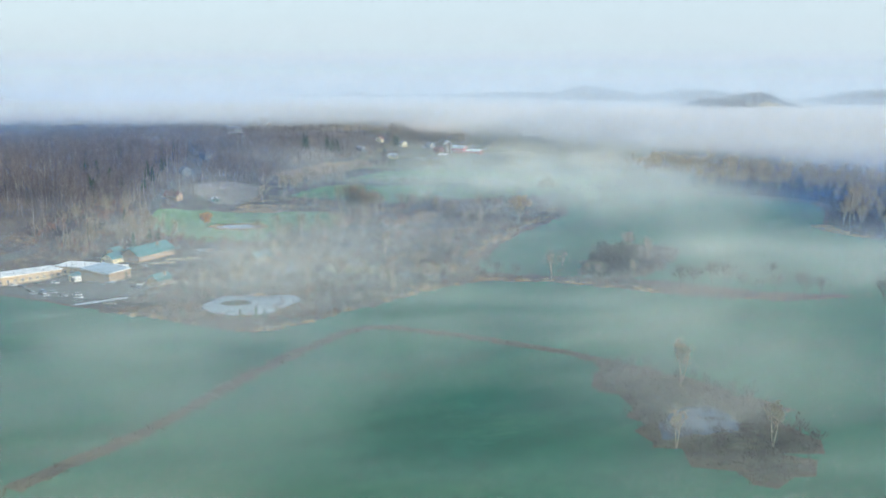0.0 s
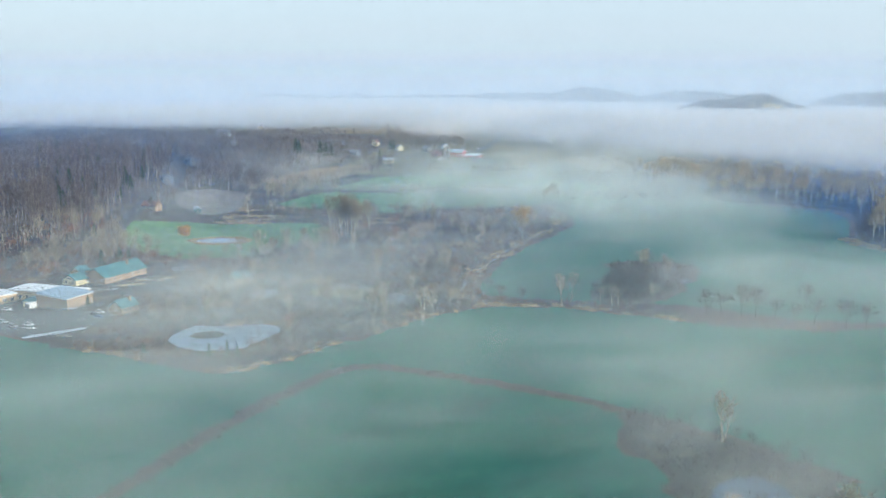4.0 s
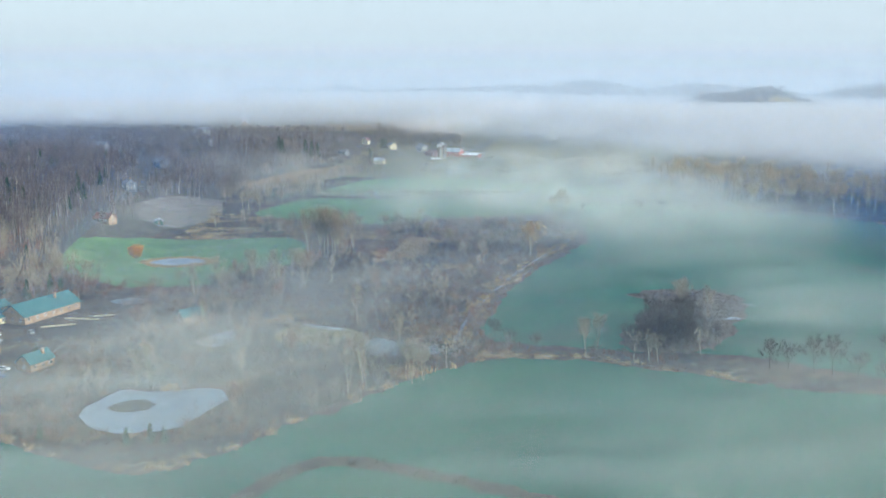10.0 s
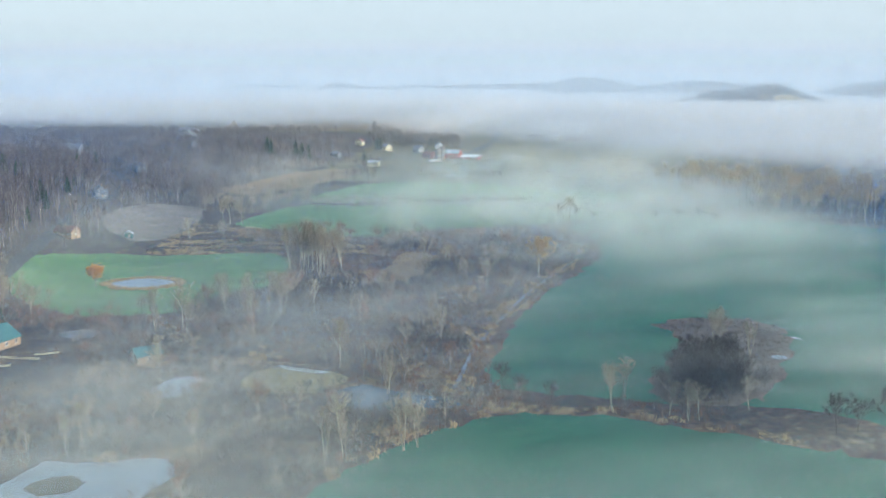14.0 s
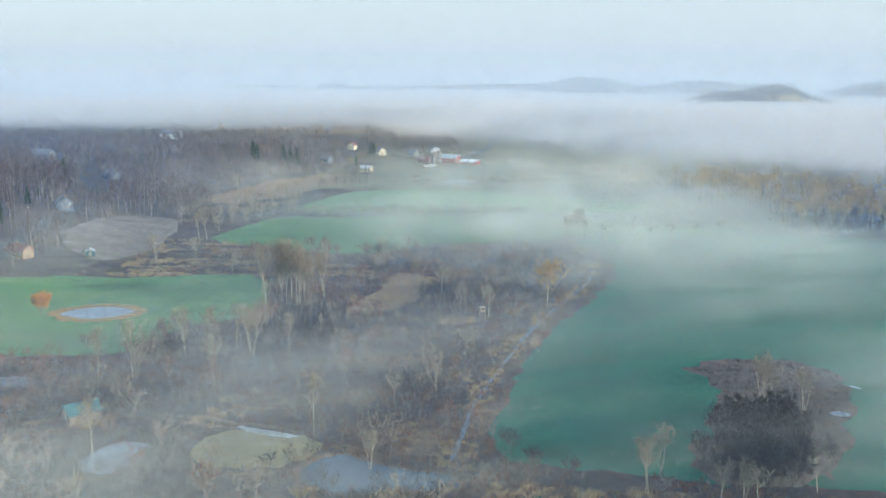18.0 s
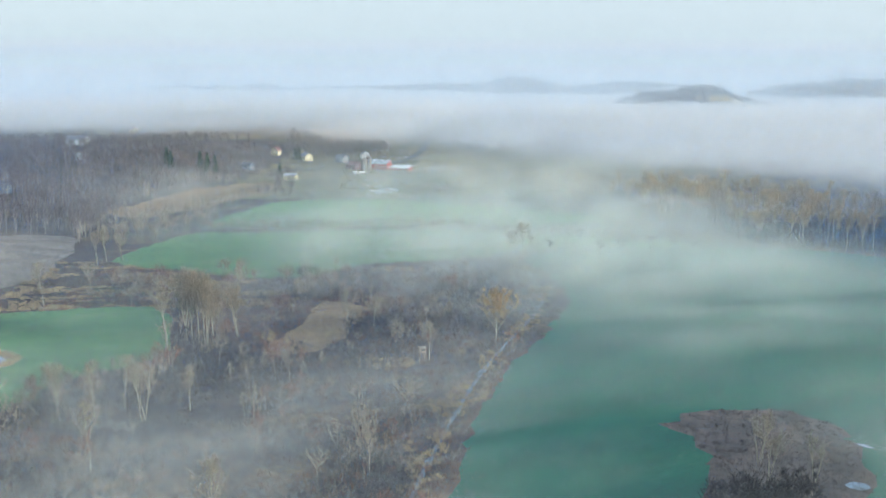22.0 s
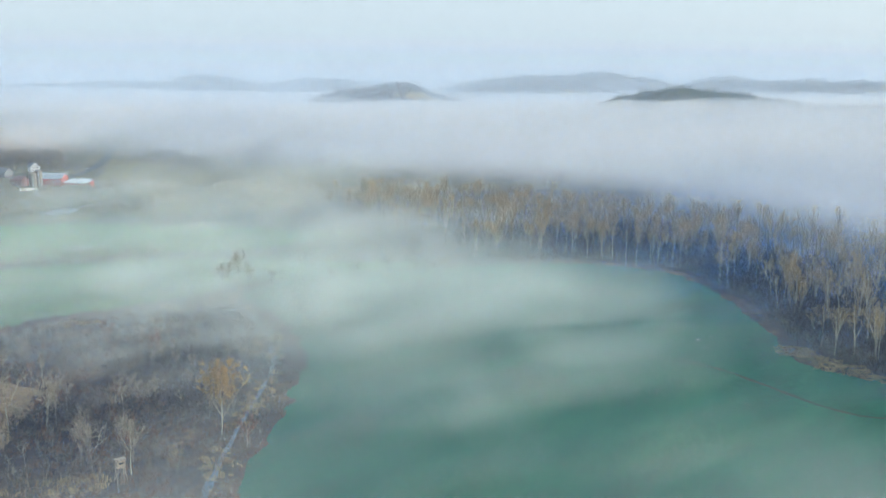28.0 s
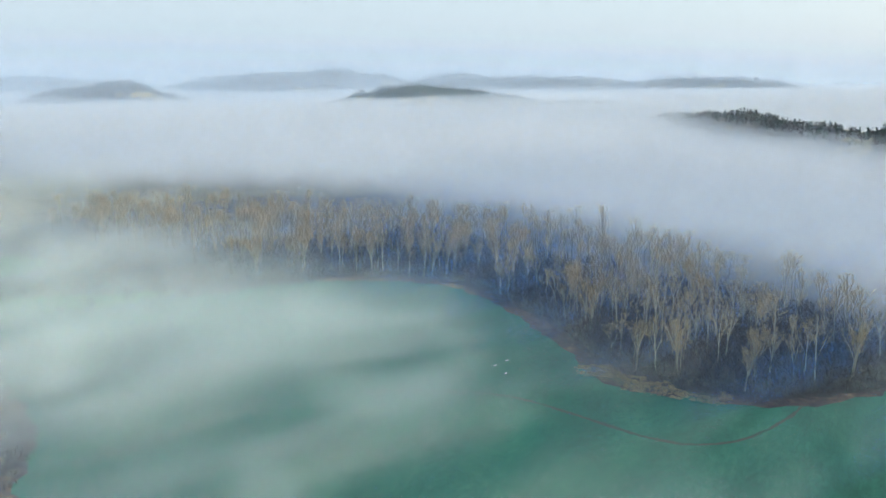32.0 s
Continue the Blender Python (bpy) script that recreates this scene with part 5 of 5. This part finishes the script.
def car(x, y, turn, paint, label, kind="car"):
    """A parked car with a lofted body; its front is towards -y."""
    e = thing(kind, x, y, turn, hz(x, y) + 0.17, label, "car", "parked cars")
    tallr = 0.25 if kind == "van" else 0.0
    prof = [(-2.2, 0.35), (2.2, 0.35), (2.28, 0.85), (1.9, 0.98 + tallr), (-1.0, 0.98), (-2.15, 0.82), (-2.25, 0.6)]
    b = bmesh.new()
    side = [[b.verts.new((q, yy, zz)) for yy, zz in prof] for q in (-0.88, 0.88)]
    b.faces.new(side[0]), b.faces.new(side[1][::-1])
    for i in range(len(prof)):
        b.faces.new((side[0][i - 1], side[0][i], side[1][i], side[1][i - 1]))
    bmesh.ops.recalc_face_normals(b, faces=b.faces)
    bmesh.ops.bevel(b, geom=b.edges[:], offset=0.07, segments=2, affect="EDGES")
    body = part("body", b, paint, e)
    c = bmesh.new()
    low, top = [(-0.82, -1.05), (0.82, -1.05), (0.82, 1.95), (-0.82, 1.95)], [(-0.64, -0.35), (0.64, -0.35), (0.64, 1.45 + tallr), (-0.64, 1.45 + tallr)]
    lo, hi = [c.verts.new((*q, 0.95)) for q in low], [c.verts.new((*q, 1.45 + tallr)) for q in top]
    c.faces.new(hi)
    for i in range(4):
        c.faces.new((lo[i - 1], lo[i], hi[i], hi[i - 1]))
    bmesh.ops.recalc_face_normals(c, faces=c.faces)
    part("cabin_glass", c, M_GLASS, body)
    part("cabin_roof", box(-0.63, 0.63, -0.33, 1.43 + tallr, 1.44 + tallr, 1.5 + tallr, bevel=0.03), paint, body)
    for sx in (-0.8, 0.8):
        for yy in (-1.4, 1.35):
            w = part("wheel", beam((sx - 0.1, yy, 0.32), (sx + 0.1, yy, 0.32), 0.33, None, 14), M_TYRE, e)
            part("rim", beam((sx - 0.115, yy, 0.32), (sx + 0.115, yy, 0.32), 0.18, None, 8), M_STEEL, w)
        part("headlight", box(sx * 0.8 - 0.17, sx * 0.8 + 0.17, -2.27, -2.2, 0.62, 0.76), M_WHITE, e)
        part("tail_light", box(sx * 0.85 - 0.14, sx * 0.85 + 0.14, 2.22, 2.29, 0.72, 0.9), M_RED, e)
    return e


P_WHITE = plain("white_car_paint", (0.80, 0.81, 0.82), 0.3, spec=0.6, worn=0.03)
P_DARK = plain("dark_car_paint", (0.045, 0.055, 0.075), 0.3, spec=0.6, worn=0.05)
P_GREY = plain("silver_car_paint", (0.42, 0.45, 0.48), 0.3, 0.4, worn=0.04)
P_BLUE = plain("blue_car_paint", (0.05, 0.12, 0.28), 0.3, spec=0.6, worn=0.05)
for x, y, a, p, lab in [(-225, 486, 70, P_WHITE, "white"), (-219, 483, 72, P_DARK, "dark"), (-206, 467, 60, P_GREY, "silver"), (-201, 465, 62, P_DARK, "dark"), (-198, 462, 60, P_WHITE, "white"), (-197, 469, 64, P_GREY, "silver"), (-203, 471, 62, P_BLUE, "blue"), (-211, 473, 62, P_DARK, "dark"), (-183, 464, 75, P_WHITE, "white"), (-180, 458, 75, P_WHITE, "white"), (-189, 461, 66, P_GREY, "silver"), (-161, 484, 70, P_DARK, "dark"), (-158, 480, 70, P_BLUE, "blue"), (-160, 488, 70, P_WHITE, "white"), (-206, 493, 80, P_WHITE, "white"), (-214, 490, 75, P_DARK, "dark"), (-232, 483, 70, P_GREY, "silver"), (-238, 486, 70, P_WHITE, "white"), (-172, 540, 40, P_GREY, "silver")]:
    car(x, y, a, p, lab + " car parked on the asphalt by the school")
for x, y, a in [(28, 1400, 20), (34, 1412, 25), (44, 1432, 30), (20, 1398, 60), (54, 1440, 30), (60, 1446, 20)]:
    car(x, y, a, P_WHITE if x % 4 else P_DARK, "car parked near the red barn", "van" if x % 3 == 0 else "car")

# frost along the car park's edge
patch("frost_strip", [(-176, 442), (-166, 449), (-156, 458), (-158, 461), (-168, 453), (-177, 445)], M_SNOW, 0.22, "white frosty strip along the car park", "frost", step=2, ragged=0.25, slope_step=5)
patch("frost_strip", [(-58, 556), (-44, 550), (-38, 547), (-44, 546), (-56, 552)], M_SNOW, 0.14, "white frost on the marsh path", "frost", step=2, ragged=0.3)
patch("frost_strip", [(-37, 713), (-31, 708), (-26, 706), (-30, 710)], M_SNOW, 0.14, "white frost patch in the marsh clearing", "frost", step=2, ragged=0.3)
for x, y in [(228, 800), (238, 790), (262, 740), (270, 742), (258, 730), (240, 860)]:
    patch("frost_spot", [(x - 1.3, y), (x, y + 0.3), (x + 1.7, y + 0.2), (x + 0.5, y - 0.35)], M_SNOW, 0.12, "thin white frost spot on the wheat", "frost", step=2, ragged=0.2)
patch("damp_spot", [(150, 594), (152, 591), (154, 590), (153, 593)], M_ICE, 0.12, "pale icy puddle beside the brush island", "puddle", step=2, ragged=0.3)
patch("barn_pool", [(10, 1225), (26, 1236), (38, 1228), (30, 1215), (14, 1212)], M_ICE, 0.4, "pale pool below the barn", "pond", step=4, ragged=0.6, slope_step=6)
patch("field_pool", [(18, 1072), (30, 1076), (40, 1073), (30, 1068)], M_ICE, 0.2, "small pale pool in the far pasture", "pond", step=3, ragged=0.6)

house("lodge", -181, 573, -22, 14, 34, 3.6, 4.6, M_BRICKWALL, M_GREENROOF, "timber lodge with a long green metal roof", "lodge", 0.0, sides=7, front=3)
house("lodge_porch_wing", -197, 557, -22, 9, 11, 3.0, 2.6, M_YELLOW, M_GREENROOF, "small cream gabled wing with a green roof", "house", 0.0, sides=2, front=2, chimney=False)
house("garden_house", -203, 578, -22, 6, 8, 2.8, 2.2, M_TANWALL, M_GREENROOF, "small tan outbuilding with a green roof", "outbuilding", 0.5, sides=1, front=1, chimney=False)
house("cottage", -150, 492, -25, 7.5, 11, 3.2, 2.8, M_BRICKWALL, M_GREENROOF, "tan cottage with a green metal roof", "cottage", 0.0, sides=3, front=1)
house("marsh_shed", -110, 563, -50, 7, 10, 3.0, 2.4, M_WOOD, M_GREENROOF, "weathered wooden shed with a green roof", "shed", 0.0, sides=1, front=1, chimney=False)
house("roadside_house", -226, 790, 68, 8, 13, 3.2, 2.8, M_BRICKWALL, M_BROWNROOF, "roadside house with a red-brown roof", "house", sides=3, front=1, lift=0.5)
house("slope_house", -252, 925, 30, 9, 14, 4.8, 3.0, M_BLUEWALL, M_GREYROOF, "weathered house half hidden in the woods", "house", sides=3, front=2, storeys=2, lift=1.0)
house("green_shed", -200, 826, 20, 5, 7, 2.4, 1.4, M_GREENROOF, M_METALROOF, "small green shed with a metal roof", "shed", sides=1, front=1, chimney=False)
house("ridge_house", -350, 1130, 80, 13, 22, 5.0, 5.0, M_GREYWALL, M_GREYROOF, "grey-roofed house on the wooded ridge", "house", sides=4, front=2, lift=1)
house("grey_cabin", -258, 1236, 15, 6, 8, 3.0, 2.2, M_GREYWALL, M_GREYROOF, "small grey cabin among bare trees", "cabin", sides=1, front=2, lift=0.5)
house("blue_house", -268, 1072, 40, 9, 13, 4.5, 3.0, M_BLUEWALL, M_GREYROOF, "blue-grey house in the woods", "house", sides=3, front=2, lift=2)
house("cream_house", -60, 1420, 25, 9, 13, 4.6, 3.4, M_YELLOW, M_GREYROOF, "cream two-storey farmhouse among bare trees", "farmhouse", sides=3, front=2, storeys=2)
house("cream_cottage", -94, 1420, -15, 8, 12, 4.4, 3.2, M_YELLOW, M_BROWNROOF, "cream house beside a pine", "house", sides=3, front=2, storeys=2)
house("white_barn", -69, 1293, 75, 8, 12, 4.0, 2.4, M_YELLOW, M_METALROOF, "pale cream outbuilding in the mist", "outbuilding", sides=3, front=1, chimney=False)
house("blue_cottage", -116, 1338, 50, 8, 12, 3.6, 2.8, M_BLUEWALL, M_GREYROOF, "blue-grey cottage at the wood's edge", "cottage", sides=3, front=2)
house("far_yellow_house", -292, 1600, 20, 8, 11, 5.0, 3.6, M_YELLOW, M_GREYROOF, "bright yellow far farmhouse above the fog", "farmhouse", sides=3, front=2, storeys=2)
house("long_white_barn", 150, 1575, 80, 9, 34, 3.6, 2.2, M_GREYWALL, M_PALEROOF, "long white farm building in haze", "barn", sides=8, front=1, chimney=False)
house("far_white_house", 168, 1530, 60, 9, 12, 4.5, 3.0, M_YELLOW, M_PALEROOF, "pale far house by the road", "house", sides=2, front=2, chimney=False)
house("village_house", 6, 1440, 10, 9, 12, 5.0, 3.5, M_WHITE, M_GREYROOF, "white house behind the barn", "house", sides=2, front=2, storeys=2)
house("village_house", -20, 1410, 40, 9, 12, 5.0, 3.5, M_GREYWALL, M_GREYROOF, "grey house behind the barn", "house", sides=2, front=2, storeys=2)

# the white house with a columned veranda on the ridge
mansion = house("white_mansion", -306, 1402, 78, 13, 22, 5.6, 3.0, M_WHITE, M_GREYROOF, "white columned mansion on the ridge top", "mansion", 38.0, sides=7, front=2, storeys=2)
part("veranda_floor", box(-9.5, -6.5, -12, 12, -0.8, 0.5), M_WHITE, mansion)
part("veranda_floor", box(6.5, 9.5, -12, 12, -0.8, 0.5), M_WHITE, mansion)
part("veranda_roof", prism([(6.5, 4.0), (10, 3.4), (10, 3.6), (6.5, 4.3)], -12.5, 12.5), M_GREYROOF, mansion)
for i in range(9):
    part("column", tube(9.2, -11.6 + 2.9 * i, 0.5, 3.5, 0.22, 0.2, 8), M_WHITE, mansion)

# the farm: red barn, open shed, silos
house("red_barn", 22, 1357, 62, 13, 21, 6.0, 4.0, M_RED, M_METALROOF, "bright red barn with a grey metal roof", "barn", sides=4, front=2, chimney=False)
house("dark_red_barn", -6, 1360, 40, 10, 14, 4.5, 3.2, M_OLDRED, M_BROWNROOF, "old dark red barn beside the silos", "barn", sides=2, front=1, chimney=False)
shed = thing("open_shed", 43, 1338, 242, label="red open-fronted shed with a white roof", category="shed")
part("roof", prism([(-7.5, 6.2), (7.5, 4.2), (7.5, 4.5), (-7.5, 6.5)], -11, 11), M_PALEROOF, shed)
part("back_wall", box(-7, -6.8, -10.5, 10.5, -1, 6.1), M_RED, shed)
for i in range(6):
    part("post", box(6.6, 6.85, -10.4 + 4.1 * i, -10.15 + 4.1 * i, -1, 4.2), M_WOOD, shed)
for sgn in (-10.5, 10.3):
    part("end_wall", box(-6.8, 1, sgn, sgn + 0.2, -1, 5.2), M_RED, shed)
for x, y, hgt in ((4.5, 1339, 12), (9.5, 1344, 14)):
    silo = thing("silo", x, y, label="tall grey concrete silo with a domed cap", category="silo", group="farm silos")
    body = part("stave_wall", tube(0, 0, -1, hgt, 3.1, 3.1, 24), M_CONCRETE, silo)
    for i in range(9):
        part("hoop", tube(0, 0, 1 + i * hgt / 9.5, 1.15 + i * hgt / 9.5, 3.15, 3.15, 24), M_CONCRETE, body)
    dome = bmesh.new()
    bmesh.ops.create_uvsphere(dome, u_segments=20, v_segments=10, radius=3.2)
    bmesh.ops.delete(dome, geom=[v for v in dome.verts if v.co.z < -0.05], context="VERTS")
    bmesh.ops.transform(dome, matrix=Matrix.Translation((0, 0, hgt)) @ Matrix.Diagonal((1, 1, 0.7, 1)), verts=dome.verts)
    part("dome", dome, M_CONCRETE, silo)
    part("chute", box(-0.4, 0.4, -3.7, -3.05, 0, hgt - 1), M_METALROOF, silo)
low = thing("silage_wall", 1, 1328, 10, label="low white silage wall beside the silos", category="wall")
part("wall_panel", box(-7, 7, -0.3, 0.3, -1, 2.6), M_WHITE, low)
part("wall_panel", box(-7.3, -6.7, 0.3, 6, -1, 2.4), M_WHITE, low)


# ---------------------------------------------------------------- poles, fences, small things
def pole(x, y, tall_, turn, label="weathered utility pole with a crossarm", lamp=False):
    e = thing("utility_pole", x, y, turn, None, label, "utility pole", "roadside poles")
    part("shaft", tube(0, 0, -0.5, tall_, 0.19, 0.12, 8), M_POLE, e)
    arm = part("crossarm", box(-1.2, 1.2, -0.06, 0.06, tall_ - 0.9, tall_ - 0.75), M_POLE, e)
    for i in (-1.05, -0.4, 0.4, 1.05):
        part("insulator", tube(i, 0, tall_ - 0.75, tall_ - 0.5, 0.06, 0.04, 6), M_WHITE, arm)
    if lamp:
        l = part("lamp_arm", beam((0, 0, tall_ - 2), (1.8, 0, tall_ - 1.6), 0.05), M_STEEL, e)
        part("lamp", box(1.6, 2.2, -0.15, 0.15, tall_ - 1.75, tall_ - 1.6), LAMP, l, "lit amber street lamp")


for x, y, a in [(-256, 533, 75), (-242, 598, 75), (-236, 734, 100), (-246, 800, 100), (-248, 832, 100), (-251, 863, 95), (-255, 905, 95), (-258, 936, 92)]:
    pole(x, y, 11.5, a, lamp=y in (800, 863))
for x, y, h in [(-131, 1097, 9), (-113, 1337, 10), (-128, 1320, 10), (72, 1440, 10), (84, 1490, 10), (94, 1560, 10)]:
    pole(x, y, h, 20)
mast = thing("flag_pole", 18, 1392, 0, label="tall thin pole behind the barn", category="pole")
part("shaft", tube(0, 0, -0.5, 17, 0.16, 0.08, 8), M_STEEL, mast)
part("finial", tube(0, 0, 17, 17.25, 0.14, 0.05, 8), M_STEEL, mast)

# the hunting tower in the marsh
tower = thing("hunting_tower", 25, 686, 12, label="pale wooden hunting tower on braced legs", category="hunting tower")
for sx in (-1, 1):
    for sy in (-1, 1):
        part("leg", beam((sx * 1.5, sy * 1.5, -0.3), (sx * 0.95, sy * 0.95, 4.6), 0.09), M_WOOD, tower)
    part("brace", beam((sx * 1.45, -1.45, 0.4), (sx * 1.05, 1.05, 4.2), 0.06), M_WOOD, tower)
    part("brace", beam((-1.45, sx * 1.45, 0.4), (1.05, sx * 1.05, 4.2), 0.06), M_WOOD, tower)
part("platform", box(-1.25, 1.25, -1.25, 1.25, 4.55, 4.7), M_WOOD, tower)
cab = part("cabin", box(-1.1, 1.1, -1.1, 1.1, 4.7, 6.6), M_WOOD, tower)
part("cabin_window", box(-0.7, 0.7, -1.14, -1.1, 5.6, 6.1), M_GLASS, cab)
part("cabin_roof", prism([(-1.4, 6.55), (1.4, 6.75), (1.4, 6.87), (-1.4, 6.67)], -1.4, 1.4), M_WOOD, cab)
part("ladder", box(-0.3, 0.3, -2.1, -2.0, 0, 0.1, beam((-0.3, -2.1, -0.1), (-0.3, -1.2, 4.6), 0.05, beam((0.3, -2.1, -0.1), (0.3, -1.2, 4.6), 0.05))), M_WOOD, tower)

# rail fences along the path by the shed
for row, (ax, ay, bx_, by_) in enumerate([(-100, 570, -44, 552), (-98, 565, -44, 547)]):
    f = thing("rail_fence", ax, ay, math.degrees(math.atan2(by_ - ay, bx_ - ax)), 0.0, "weathered wooden rail fence beside the marsh path", "fence", "path fences")
    L = math.hypot(bx_ - ax, by_ - ay)
    n = int(L / 3.2)
    for i in range(n + 1):
        part("post", box(i * L / n - 0.07, i * L / n + 0.07, -0.07, 0.07, -0.3, 1.25), M_WOOD, f)
    for z in (0.5, 1.0):
        part("rail", box(0, L, -0.04, 0.04, z, z + 0.12), M_WOOD, f)
# timber garden beds by the lodge
for x, y, a, l in [(-160, 566, -8, 16), (-166, 554, 22, 14), (-152, 572, 20, 9)]:
    t = thing("timber_bed", x, y, a, 0.0, "long pale timber garden bed on the lawn", "garden bed", "garden beds")
    for s in (-0.7, 0.7):
        part("board", box(-l / 2, l / 2, s - 0.06, s + 0.06, -0.1, 0.35), M_YELLOW, t)
    for s in (-l / 2, l / 2):
        part("end_board", box(s - 0.06, s + 0.06, -0.64, 0.64, -0.1, 0.35), M_YELLOW, t)
    part("soil", box(-l / 2 + 0.06, l / 2 - 0.06, -0.64, 0.64, -0.1, 0.22), M_DIRT, t)
log = thing("fallen_log", -161, 446, -14, label="pale fallen log at the field's edge", category="log")
part("log_stem", beam((-3, 0, 0.35), (4, 0, 0.35), 0.3, None, 8), M_PALEBARK, log)
part("log_stub", beam((1, 0, 0.4), (1.9, 0.7, 1.0), 0.12, None, 6), M_PALEBARK, log)
